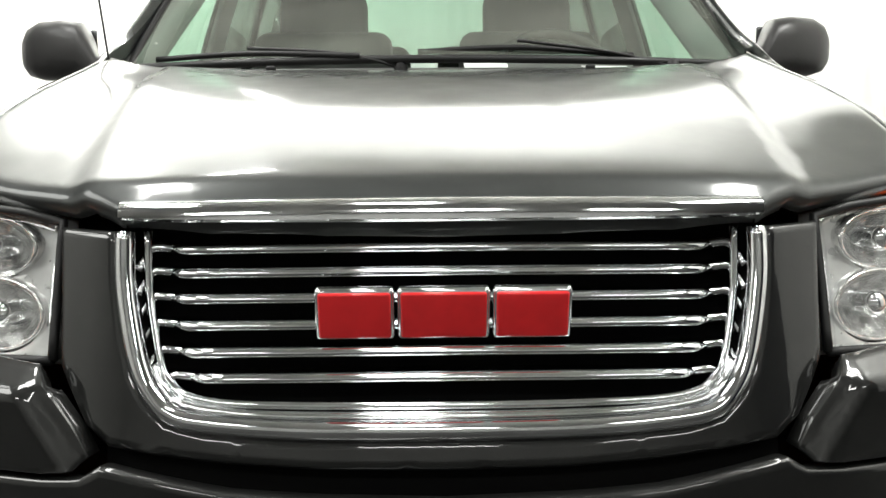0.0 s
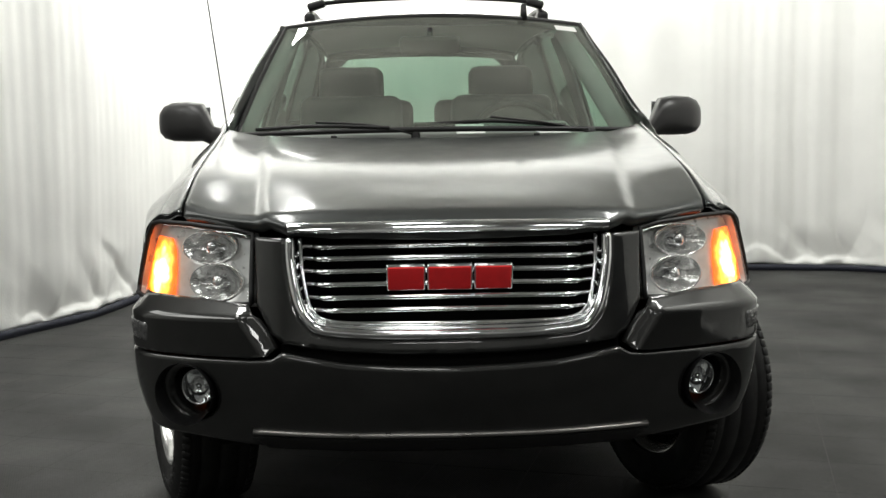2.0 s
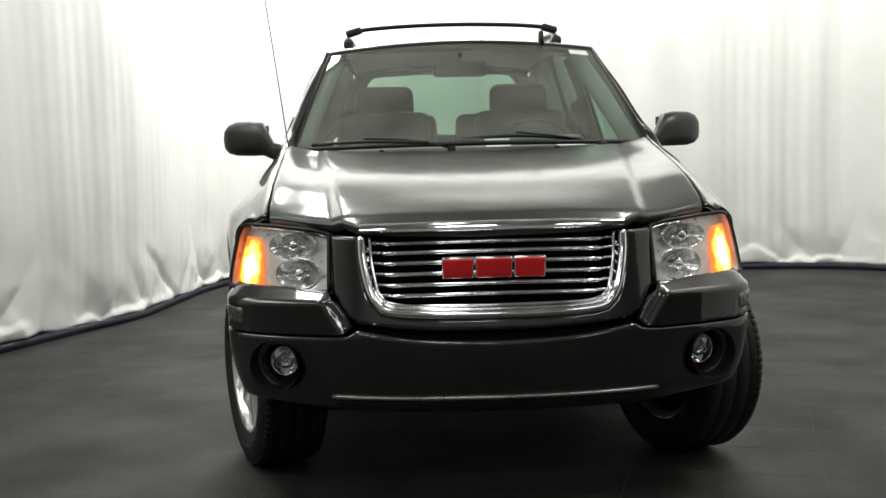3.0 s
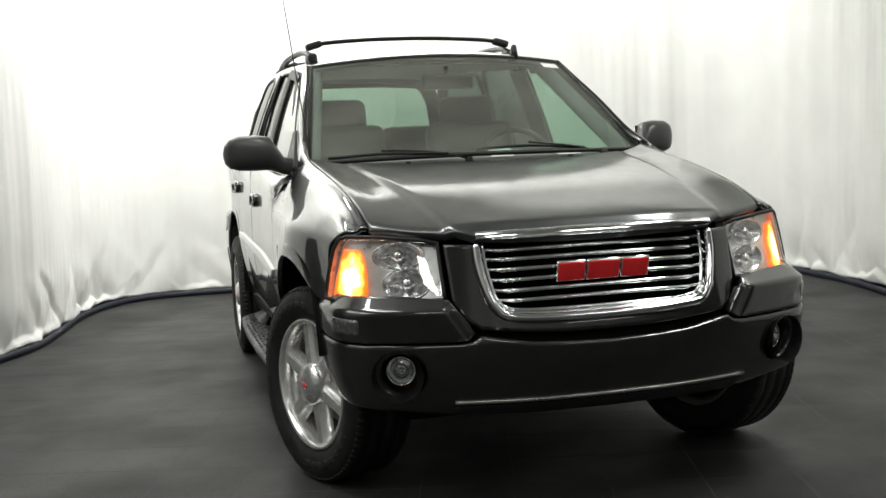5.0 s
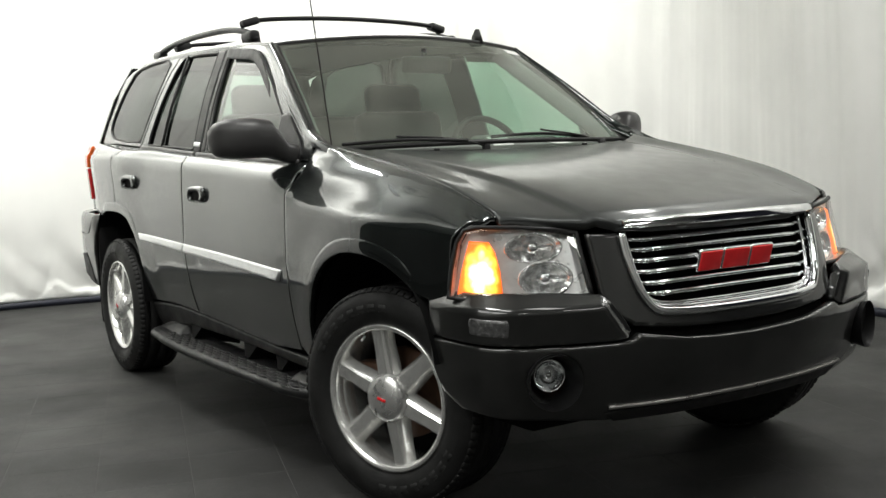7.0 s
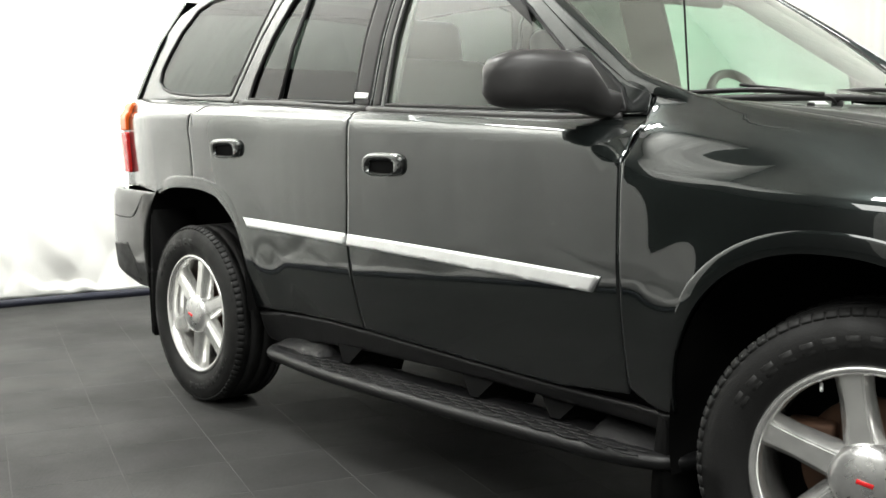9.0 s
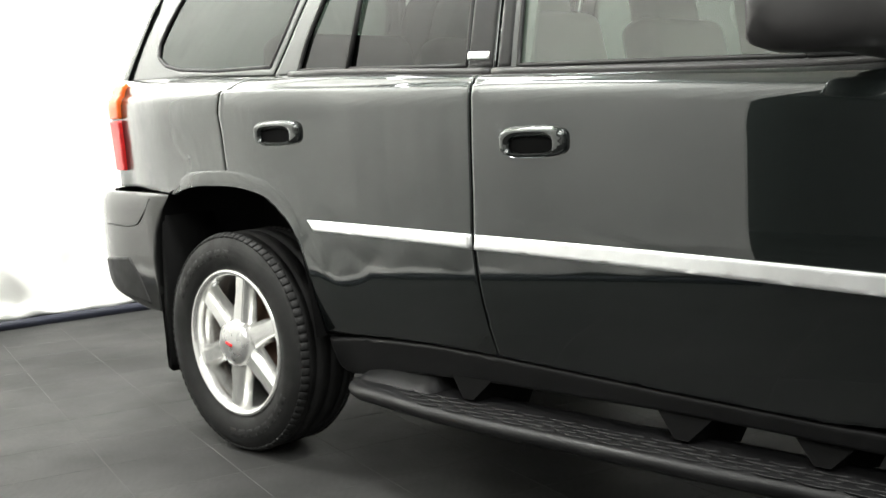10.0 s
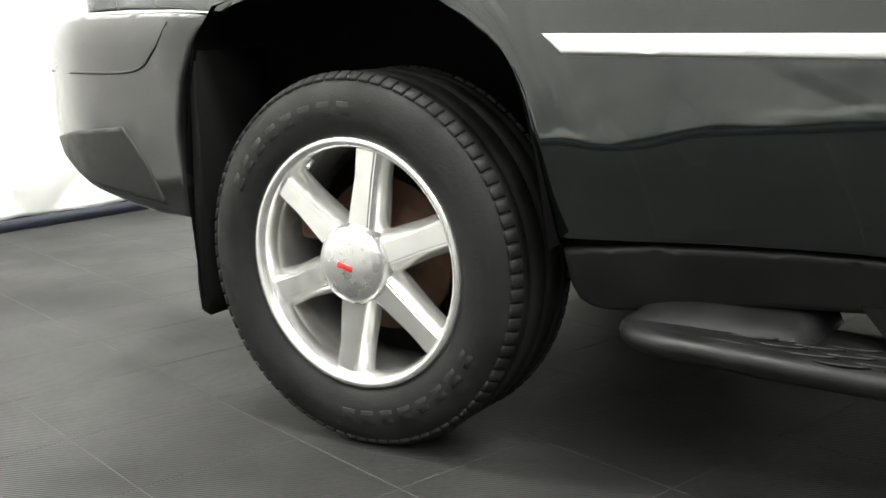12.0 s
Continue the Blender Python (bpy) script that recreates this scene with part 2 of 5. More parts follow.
def shrink(poly, d):
    """The outline moved inwards by d."""
    area = sum(a[0] * b[1] - b[0] * a[1] for a, b in zip(poly, poly[1:] + poly[:1]))
    s = 1 if area > 0 else -1
    out = []
    n = len(poly)
    for i in range(n):
        a, b, c = poly[i - 1], poly[i], poly[(i + 1) % n]
        e1 = Vector((b[0] - a[0], b[1] - a[1])).normalized()
        e2 = Vector((c[0] - b[0], c[1] - b[1])).normalized()
        n1, n2 = Vector((-e1.y, e1.x)) * s, Vector((-e2.y, e2.x)) * s
        m = n1 + n2
        m = m.normalized() if m.length > 1e-6 else n1
        k = d / max(m.dot(n1), 0.5)
        out.append((b[0] + m.x * k, b[1] + m.y * k))
    return out


def patch(outline, surf, step=0.04, holes=(), edge=0.002, depth=0.015, out=1, lift=0.0):
    """A panel: the outline of a flat plan laid on a curved surface, with a rounded and turned-in rim."""
    rim0 = resample(outline, step * 0.7)
    rims = [rim0] + [resample(h, step * 0.7) for h in holes]
    signs = [1] + [-1] * len(holes)
    ring1 = [shrink(r, edge * s) for r, s in zip(rims, signs)]
    ring2 = [shrink(r, (edge + 0.008) * s) for r, s in zip(rims, signs)]
    ring3 = [shrink(r, (edge + 0.008 + step * 0.5) * s) for r, s in zip(rims, signs)]
    pts, cons = [], []
    for ring in ring1:
        k = len(pts)
        pts += ring
        cons += [(k + i, k + (i + 1) % len(ring)) for i in range(len(ring))]
    for ring in ring2:
        pts += ring
    us, vs = [p[0] for p in rim0], [p[1] for p in rim0]
    nu, nv = int((max(us) - min(us)) / step) + 1, int((max(vs) - min(vs)) / step) + 1
    for i in range(nu + 1):
        for j in range(nv + 1):
            p = (min(us) + i * step, min(vs) + j * step)
            if inside(p, ring3[0]) and not any(inside(p, h) for h in ring3[1:]):
                pts.append(p)
    v2, _, f2, origin, _, _ = geometry.delaunay_2d_cdt([Vector(p) for p in pts], cons, [], 0, 1e-6)
    where = {k: i for i, ks in enumerate(origin) for k in ks}
    keep = []
    for f in f2:
        c = (sum(v2[i][0] for i in f) / len(f), sum(v2[i][1] for i in f) / len(f))
        if inside(c, ring1[0]) and not any(inside(c, h) for h in ring1[1:]):
            keep.append(f)

    def place(p, down):
        u, v = p
        e = 0.004
        q = Vector(surf(u, v))
        nrm = (Vector(surf(u + e, v)) - Vector(surf(u - e, v))).cross(Vector(surf(u, v + e)) - Vector(surf(u, v - e)))
        nrm = nrm.normalized() * out if nrm.length > 1e-12 else Vector((0, 0, 1))
        return q + nrm * (lift - down)

    bm = bmesh.new()
    top = [bm.verts.new(place(p, 0)) for p in v2]
    for f in keep:
        a, b, c = (top[i] for i in f[:3])
        try:
            bm.faces.new((a, b, c) if out > 0 else (c, b, a))
        except ValueError:
            pass
    start = 0
    for r0, r1 in zip(rims, ring1):
        ups = [top[where[start + i]] if start + i in where else None for i in range(len(r1))]
        start += len(r1)
        mids = [bm.verts.new(place(p, edge)) for p in r0]
        lows = [bm.verts.new(place(p, depth)) for p in r0]
        n = len(r0)
        for i in range(n):
            j = (i + 1) % n
            if ups[i] and ups[j] and ups[i] is not ups[j]:
                bm.faces.new((ups[i], ups[j], mids[j], mids[i]))
            bm.faces.new((mids[i], mids[j], lows[j], lows[i]))
    loose = [v for v in bm.verts if not v.link_faces]
    bmesh.ops.delete(bm, geom=loose, context="VERTS")
    bmesh.ops.recalc_face_normals(bm, faces=bm.faces)
    return bm


def table(rows):
    xs, ys = [r[0] for r in rows], [r[1] for r in rows]
    m = [0.0] * len(xs)
    for i in range(len(xs)):
        a, b = max(i - 1, 0), min(i + 1, len(xs) - 1)
        m[i] = (ys[b] - ys[a]) / (xs[b] - xs[a])

    def f(x):
        if x <= xs[0]:
            return ys[0] + m[0] * (x - xs[0])
        if x >= xs[-1]:
            return ys[-1] + m[-1] * (x - xs[-1])
        k = max(i for i in range(len(xs) - 1) if xs[i] <= x)
        h = xs[k + 1] - xs[k]
        u = (x - xs[k]) / h
        return (2 * u**3 - 3 * u**2 + 1) * ys[k] + (u**3 - 2 * u**2 + u) * h * m[k] + (-2 * u**3 + 3 * u**2) * ys[k + 1] + (u**3 - u**2) * h * m[k + 1]

    return f


def bow(cx, cz, rx, rz, a0, a1, n, power=2.0):
    """Points of a rounded arch, angles in degrees."""
    out = []
    for i in range(n + 1):
        a = radians(a0 + (a1 - a0) * i / n)
        c, s = math.cos(a), math.sin(a)
        out.append((cx + rx * math.copysign(abs(c) ** (2 / power), c), cz + rz * math.copysign(abs(s) ** (2 / power), s)))
    return out


# ---- room ----
def smooth(a, b, x):
    t = min(max((x - a) / (b - a), 0), 1)
    return t * t * (3 - 2 * t)


def curtain(name, path, label, top, seed, folds=0.20, deep=0.045, step=0.015):
    """A hanging cloth along a plan line, with uneven folds and a crumpled hem."""
    pts = curve_points([(*p, 0) for p in path], 360)
    length = [0.0]
    for a, b in zip(pts, pts[1:]):
        length.append(length[-1] + (b - a).length)
    n = int(length[-1] / step)
    zs = [0.05 + 0.018 * i for i in range(25)] + [0.52, 0.57, 0.64, 0.75, 0.92, 1.12, 1.36, 1.65, 2.0, 2.4, 2.9, 3.5, 4.2, top]
    verts, faces = [], []
    k = 0
    for i in range(n + 1):
        s = length[-1] * i / n
        while k < len(length) - 2 and length[k + 1] < s:
            k += 1
        u = (s - length[k]) / max(length[k + 1] - length[k], 1e-6)
        p = pts[k].lerp(pts[k + 1], min(u, 1))
        d = (pts[k + 1] - pts[k]).normalized()
        nrm = Vector((-d.y, d.x, 0))
        hem = 0.02 * noise.noise(Vector((s * 1.3, seed, 4.0))) + 0.012 * noise.noise(Vector((s * 6, seed, 9.0)))
        slump = 0.085 + 0.34 * max(0.0, noise.noise(Vector((s * 1.9, seed, 40.0)))) + 0.10 * noise.noise(Vector((s * 5.5, seed, 44.0)))
        heap = smooth(-0.12, 0.22, noise.noise(Vector((s * 1.1, seed, 48.0))))
        for z in zs:
            above = (z - slump) / 0.17
            fall = math.exp(-above * above) * smooth(-0.02, 0.02, z - slump) * 0.055 - 0.030 * (1 - smooth(-0.02, 0.02, z - slump)) * smooth(0.05, 0.09, z)
            warp = s + 0.10 * noise.noise(Vector((s * 0.5, z * 0.35, seed)))
            w = math.sin(warp * 2 * math.pi / folds + 2.5 * noise.noise(Vector((warp * 0.9, 0.2 * z, seed + 3))))
            soft = 0.55 + 0.45 * noise.noise(Vector((s * 0.7, z * 0.3, seed + 7)))
            off = deep * soft * w * (0.75 + 0.25 * min(z / 1.5, 1))
            low = max(0.0, 1 - z / 0.75)
            off += 0.55 * heap * fall
            off += 0.018 * low * noise.noise(Vector((s * 1.6, z * 1.8, seed + 11))) + 0.035 * low * abs(noise.noise(Vector((s * 2.3 + z, z * 2.6, seed + 15))))
            # sharp slanting creases above the hem, and fine upright pleats
            for lean, shift in ((1.3, 50), (-0.9, 57)):
                off += 0.024 * low * max(0.0, 1 - 6 * abs(noise.noise(Vector((s * 1.7 + lean * z, 0.6 * z, seed + shift)))))
            pleat = math.sin(warp * 2 * math.pi / 0.105 + 5 * noise.noise(Vector((s * 0.8, 0.1 * z, seed + 61))))
            off += 0.0032 * pleat * max(0.0, 0.35 + noise.noise(Vector((s * 0.9, 0.15 * z, seed + 66))))
            off += 0.008 * noise.noise(Vector((s * 3.0, z * 1.2, seed + 20)))
            q = p + nrm * off
            verts.append((q.x, q.y, z + hem * max(0, 1 - z / 0.4)))
    m = len(zs)
    for i in range(n):
        for j in range(m - 1):
            faces.append((i * m + j, (i + 1) * m + j, (i + 1) * m + j + 1, i * m + j + 1))
    ob = part(name, from_faces(verts, faces), CURTAIN)
    mod = ob.modifiers.new("cloth", "SOLIDIFY")
    mod.thickness = 0.004
    return tagged(ob, label, "curtain")


def room():
    floor = part("floor", box((15.0, 17.0, 0.10), (0, 0, -0.0506), 0), GROUT, smooth=False)
    tagged(floor, "black ribbed floor tiles with pale joints", "floor", kind="structure")
    # Walls and ceiling added mostly out of view, toned for the car's reflections.
    for name, size, at in (("wall_north", (15.4, 0.2, CEILING), (0, 8.4, CEILING / 2)), ("wall_south", (15.4, 0.2, CEILING), (0, -8.4, CEILING / 2)),
                           ("wall_east", (0.2, 16.6, CEILING), (7.4, 0, CEILING / 2)), ("wall_west", (0.2, 9.3, CEILING), (-7.4, -3.65, CEILING / 2)), ("wall_northwest", (0.2, 7.3, CEILING), (-7.4, 4.65, CEILING / 2))):
        tagged(part(name, box(size, at, 0), WALLGREY if name == "wall_west" else WALLDARK if name in ("wall_northwest", "wall_north") else WALLSOUTH if name == "wall_south" else WALL, smooth=False), "plain studio wall, mostly unseen, its tone set for reflections", "wall", kind="structure")
    tagged(part("ceiling", box((15.4, 17.2, 0.2), (0, 0, CEILING + 0.1), 0), CEILPAINT, smooth=False), "plain grey ceiling, added out of view", "ceiling", kind="structure")
    curtain("curtain", [(-2.75, 2.21), (-2.71, 2.33), (-2.60, 2.60), (-2.38, 3.1), (-2.16, 3.6), (-2.04, 4.3), (-1.95, 4.9), (-1.75, 5.5), (-1.42, 5.84), (-0.9, 5.90), (-0.3, 5.83), (0.3, 5.72), (1.0, 5.58), (1.9, 5.50), (2.9, 5.42), (3.55, 5.25), (3.90, 4.9), (3.98, 4.4), (3.92, 3.5), (3.68, 2.6), (3.45, 1.9), (3.32, 1.1), (3.3, 0.0), (3.35, -1.2), (3.45, -2.4)], "white fabric curtain with crumpled hem round the car", CURTAIN_TOP, 1.0, 0.44, 0.021)
    run = curve_points([(-2.76, 2.21, 0), (-2.72, 2.335, 0), (-2.61, 2.605, 0), (-2.39, 3.105, 0), (-2.17, 3.6, 0), (-2.05, 4.3, 0), (-1.96, 4.9, 0), (-1.76, 5.5, 0), (-1.43, 5.85, 0), (-0.9, 5.91, 0), (-0.3, 5.84, 0), (0.3, 5.73, 0), (1.0, 5.59, 0), (1.9, 5.51, 0), (2.9, 5.43, 0), (3.56, 5.26, 0), (3.91, 4.9, 0), (3.99, 4.4, 0), (3.93, 3.5, 0), (3.69, 2.6, 0), (3.46, 1.9, 0), (3.33, 1.1, 0), (3.31, 0.0, 0), (3.36, -1.2, 0), (3.46, -2.4, 0)], 160)
    verts, faces = [], []
    for p in run:
        verts += [(p.x, p.y, 0.0), (p.x, p.y, 0.050)]
    faces = [(2 * i, 2 * i + 2, 2 * i + 3, 2 * i + 1) for i in range(len(run) - 1)]
    base = part("baseboard", from_faces(verts, faces), SKIRT)
    base.modifiers.new("board", "SOLIDIFY").thickness = 0.02
    tagged(base, "dark blue board along the foot of the curtains", "baseboard", kind="structure")
    # floor tiles laid askew to the car
    size, joint = 0.333, 0.003
    u, v = Vector((0.295, 0.9555, 0)), Vector((0.9555, -0.295, 0))
    turn = Matrix.Rotation(math.atan2(u.y, u.x), 4, "Z")
    spots = []
    for i in range(-36, 37):
        for j in range(-42, 37):
            p = v * (1.222 + (i + 0.5) * size) + u * (2.93 + (j + 0.5) * size)
            if abs(p.x) < 7.2 and abs(p.y) < 8.2:
                spots.append(p)
    spots.sort(key=lambda p: min((p - Vector((-1.6, 2.6, 0))).length, (p - Vector((1.9, 0.9, 0))).length))
    one = mesh_of("tile", box((size - joint, size - joint, 0.008), (0, 0, 0), 0.0006, None, 1), TILE, False)
    for p in spots[:290]:
        t = new("tile", one)
        t.parent = floor
        t.matrix_local = Matrix.Translation((p.x, p.y, -0.004)) @ turn
    verts, faces = [], []
    h = (size - joint) / 2
    for p in spots[290:]:
        k = len(verts)
        for z, g in ((-0.008, 0), (-0.0006, 0), (0, 0.0006)):
            for a, b in ((-1, -1), (1, -1), (1, 1), (-1, 1)):
                q = p + u * (a * (h - g)) + v * (b * (h - g))
                verts.append((q.x, q.y, z))
        for m in (0, 4):
            faces += [(k + m + c, k + m + (c + 1) % 4, k + m + 4 + (c + 1) % 4, k + m + 4 + c) for c in range(4)]
        faces.append((k + 8, k + 9, k + 10, k + 11))
    me = bpy.data.meshes.new("tile_field")
    me.from_pydata(verts, [], faces)
    me.materials.append(TILE)
    field = tagged(new("tile_field", me), kind="stuff")
    field.parent = floor


def unseen_ceiling_light(x, y, along, share):
    root = tagged(new("unseen_ceiling_light"), "lit fitting with a white diffuser, added unseen on the ceiling", "ceiling light", "ceiling lights")
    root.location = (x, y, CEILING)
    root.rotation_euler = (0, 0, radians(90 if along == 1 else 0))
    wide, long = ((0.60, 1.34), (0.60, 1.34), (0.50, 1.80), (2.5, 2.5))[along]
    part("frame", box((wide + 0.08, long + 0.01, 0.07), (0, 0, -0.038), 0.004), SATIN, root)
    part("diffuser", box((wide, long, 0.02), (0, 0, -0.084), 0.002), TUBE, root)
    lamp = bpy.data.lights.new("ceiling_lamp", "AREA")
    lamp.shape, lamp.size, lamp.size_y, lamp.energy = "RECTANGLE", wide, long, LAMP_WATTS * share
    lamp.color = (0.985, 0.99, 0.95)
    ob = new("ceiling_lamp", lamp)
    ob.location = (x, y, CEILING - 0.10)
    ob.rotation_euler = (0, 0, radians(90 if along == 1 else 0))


def added_washer(x, y, heading, share):
    """An added, unseen hanging trough whose open side faces the curtain."""
    root = tagged(new("added_washer"), "unseen hanging trough lamp added to brighten the white curtain", "studio lamp", "studio lamps")
    root.location = (x, y, WASHER_Z)
    tilt = pose(0, 0, 0, 0, 0, heading) @ pose(0, 0, 0, 40, 0, 0)
    along = pose(0, 0, 0, 0, 0, heading)
    part("trough", box((1.16, 0.34, 0.08), (0, 0, 0.045), 0.01, tilt), WALLDARK, root)
    part("diffuser", box((1.08, 0.28, 0.012), (0, 0.0, -0.008), 0.002, tilt), TUBE, root)
    for dx in (-0.45, 0.45):
        part("hanger", tube([along @ Vector((dx, -0.02, 0.06)), along @ Vector((dx, -0.02, CEILING - WASHER_Z))], 0.006, 6), WALLDARK, root)
    lamp = bpy.data.lights.new("washer_lamp", "AREA")
    lamp.shape, lamp.size, lamp.size_y, lamp.energy = "RECTANGLE", 1.08, 0.28, LAMP_WATTS * share
    lamp.color = (0.985, 0.99, 0.95)
    ob = new("washer_lamp", lamp)
    ob.matrix_world = Matrix.Translation((x, y, WASHER_Z)) @ tilt @ Matrix.Translation((0, 0, -0.025))


room()
for lamp_x, lamp_y, lamp_turn, lamp_share in WASHERS:
    added_washer(lamp_x, lamp_y, lamp_turn, lamp_share)
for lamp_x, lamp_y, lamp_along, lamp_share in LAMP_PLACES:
    unseen_ceiling_light(lamp_x, lamp_y, lamp_along, lamp_share)


# ---- the car: surfaces (its nose looks to -y, its centre line is x = 0) ----
belt_z = table([(0.5, 1.122), (0.75, 1.120), (1.0, 1.124), (1.8, 1.160), (2.33, 1.192), (2.8, 1.208), (3.12, 1.226), (3.5, 1.240)])
belt_x = table([(0.5, 0.785), (0.75, 0.795), (1.0, 0.800), (2.8, 0.800), (3.3, 0.782), (3.6, 0.75)])
seam_z = table([(-0.50, 0.917), (-0.445, 0.943), (-0.35, 0.983), (-0.20, 1.033), (-0.05, 1.068), (0.10, 1.098), (0.30, 1.132), (0.45, 1.157), (0.58, 1.180), (0.70, 1.207)])
seam_x = table([(-0.50, 0.724), (-0.31, 0.729), (0.0, 0.738), (0.3, 0.748), (0.55, 0.760), (0.70, 0.766)])
crease_z = table([(-0.45, 0.905), (-0.39, 0.912), (0.0, 0.945), (0.3, 0.967), (0.55, 0.992), (0.65, 1.025), (0.78, 1.070), (1.0, 1.088), (1.8, 1.122), (2.8, 1.160), (3.2, 1.165), (3.6, 1.17)])
side_in = table([(-0.55, 0.11), (-0.40, 0.052), (-0.25, 0.026), (-0.1, 0.010), (0.2, 0.0), (2.9, 0.0), (3.2, 0.008), (3.35, 0.028), (3.45, 0.050), (3.55, 0.076), (3.65, 0.088), (3.72, 0.12)])
roof_z = table([(1.15, 1.612), (1.20, 1.632), (1.25, 1.654), (1.4, 1.688), (1.8, 1.720), (2.3, 1.738), (2.8, 1.742), (3.15, 1.732), (3.35, 1.708), (3.5, 1.675)])
hood_z = table([(-0.67, 0.910), (-0.64, 0.934), (-0.60, 0.956), (-0.55, 0.971), (-0.4, 1.006), (-0.2, 1.0515), (0.0, 1.088), (0.2, 1.115), (0.4, 1.1365), (0.6, 1.155)])
nose_y = table([(0.0, -0.635), (0.2, -0.630), (0.415, -0.602), (0.52, -0.555), (0.69, -0.455), (0.80, -0.345), (0.86, -0.25)])


def flare(y, z):
    out = 0.0
    for cy, rx, rz in ((0.08, 0.41, 0.46), (2.82, 0.45, 0.50)):
        r = math.hypot((y - cy) / rx, (z - 0.37) / rz)
        out += 0.010 * smooth(1.42, 1.0, r)
    return out


def bulge(y):
    """How far the body widens towards the front wheel."""
    return 0.040 * smooth(1.55, 0.12, y) * smooth(-0.36, 0.10, y)


def haunch(y, q):
    """The shoulder that swells over the rear wheel."""
    return 0.026 * smooth(2.30, 2.75, y) * smooth(0.86, 0.965, q) * smooth(1.18, 0.985, q)


def side_point(y, q, s=-1):
    """The lower body side; q is the height, up to 1.20 at the belt or the bonnet's seam."""
    wing = y < 0.634
    zt, xt, d = (seam_z(y), seam_x(y), side_in(y)) if wing else (belt_z(y), belt_x(y), side_in(y))
    zc = min(crease_z(y), zt - 0.022)
    zd = min(0.85, zc - 0.06)
    xm = 0.884 - d
    xc = xm - 0.006
    ctrl = [(0.28, 0.795 - d, 0.28), (0.40, 0.832 - d, 0.40), (0.56, 0.867 - d, 0.56), (0.72, xm, min(0.72, zd - 0.06)), (0.85, xm + 0.001, zd), (0.955, xc, zc - 0.012), (0.990, xc - 0.016, zc + 0.010),
            (1.09, xc + (xt - xc) * 0.50 + 0.006, zc + (zt - zc) * 0.60 + 0.006), (1.20, xt, zt), (1.30, xt - 0.10, zt + 0.02)]
    if wing:
        # the front wing carries a rounded ridge beside the hood
        # and comes in to the door's line at its rear edge
        zb, xb, w = belt_z(y), belt_x(y), smooth(-0.05, 0.62, y)
        door_x = table([(zc + 0.010, xc - 0.016), (zc + (zb - zc) * 0.60 + 0.006, xc + (xb - xc) * 0.50 + 0.006), (zb, xb), (zb + 0.1, xb - 0.0335)])
        zr = zc + (zt - zc) * 0.55
        xr = xc + (xt + 0.034 - xc) * 0.62
        ctrl[7:9] = [(1.07, xr + (door_x(zr) + 0.006 - xr) * w, zr), (1.14, xt + 0.034 + (door_x(zt - 0.018) + 0.004 - xt - 0.034) * w, zt - 0.018), (1.17, xt + 0.017, zt - 0.003), (1.20, xt, zt)]
    k = 0
    while k < len(ctrl) - 2 and ctrl[k + 1][0] <= q:
        k += 1
    a, b, c, e = ctrl[max(k - 1, 0)], ctrl[k], ctrl[k + 1], ctrl[min(k + 2, len(ctrl) - 1)]
    h = c[0] - b[0]
    u = (q - b[0]) / h
    val = []
    for i in (1, 2):
        m1 = (c[i] - a[i]) / (c[0] - a[0]) if c[0] != a[0] else 0
        m2 = (e[i] - b[i]) / (e[0] - b[0])
        val.append((2 * u**3 - 3 * u**2 + 1) * b[i] + (u**3 - 2 * u**2 + u) * h * m1 + (-2 * u**3 + 3 * u**2) * c[i] + (u**3 - u**2) * h * m2)
    x = val[0] + (flare(y, val[1]) + bulge(y)) * (1 - smooth(0.94, 1.15, q)) + haunch(y, q)
    return (s * x, y, val[1])


def level(y, z):
    """The side's parameter at a true height."""
    lo, hi = 0.5, 1.2
    for _ in range(24):
        mid = (lo + hi) / 2
        lo, hi = (mid, hi) if side_point(y, mid)[2] < z else (lo, mid)
    return lo


def cab_point(y, z, s=-1):
    """The side of the cabin, leaning in above the belt."""
    x = 0.793 - (z - 1.15) * 0.335 - 0.05 * max(0, z - 1.45) ** 2 + 0.010 * math.sin(math.pi * min(max((z - 1.15) / 0.5, 0), 1))
    x -= 0.06 * max(0, y - 2.75) ** 2
    return (s * x, y, z)


crease_x = table([(-0.66, 0.455), (-0.58, 0.467), (-0.43, 0.486), (-0.20, 0.512), (0.05, 0.545), (0.30, 0.575), (0.6, 0.60)])


def hood_point(x, y):
    zc, ze = hood_z(y), seam_z(y) + 0.002
    ex = seam_x(y)
    z = zc - (zc - ze) * (abs(x) / ex) ** 3.2
    c = crease_x(y)
    z -= 0.012 * smooth(c, c + 0.032, abs(x)) * smooth(0.62, 0.40, y) * (1 - smooth(c + 0.08, ex, abs(x)))
    f = nose_y(abs(x)) - 0.02
    z -= 0.020 * (1 - smooth(f, f + 0.055, y))
    return (x, y, z)


def roof_point(x, y):
    return (x, y, roof_z(y) - 0.058 * (abs(x) / 0.61) ** 2.6)


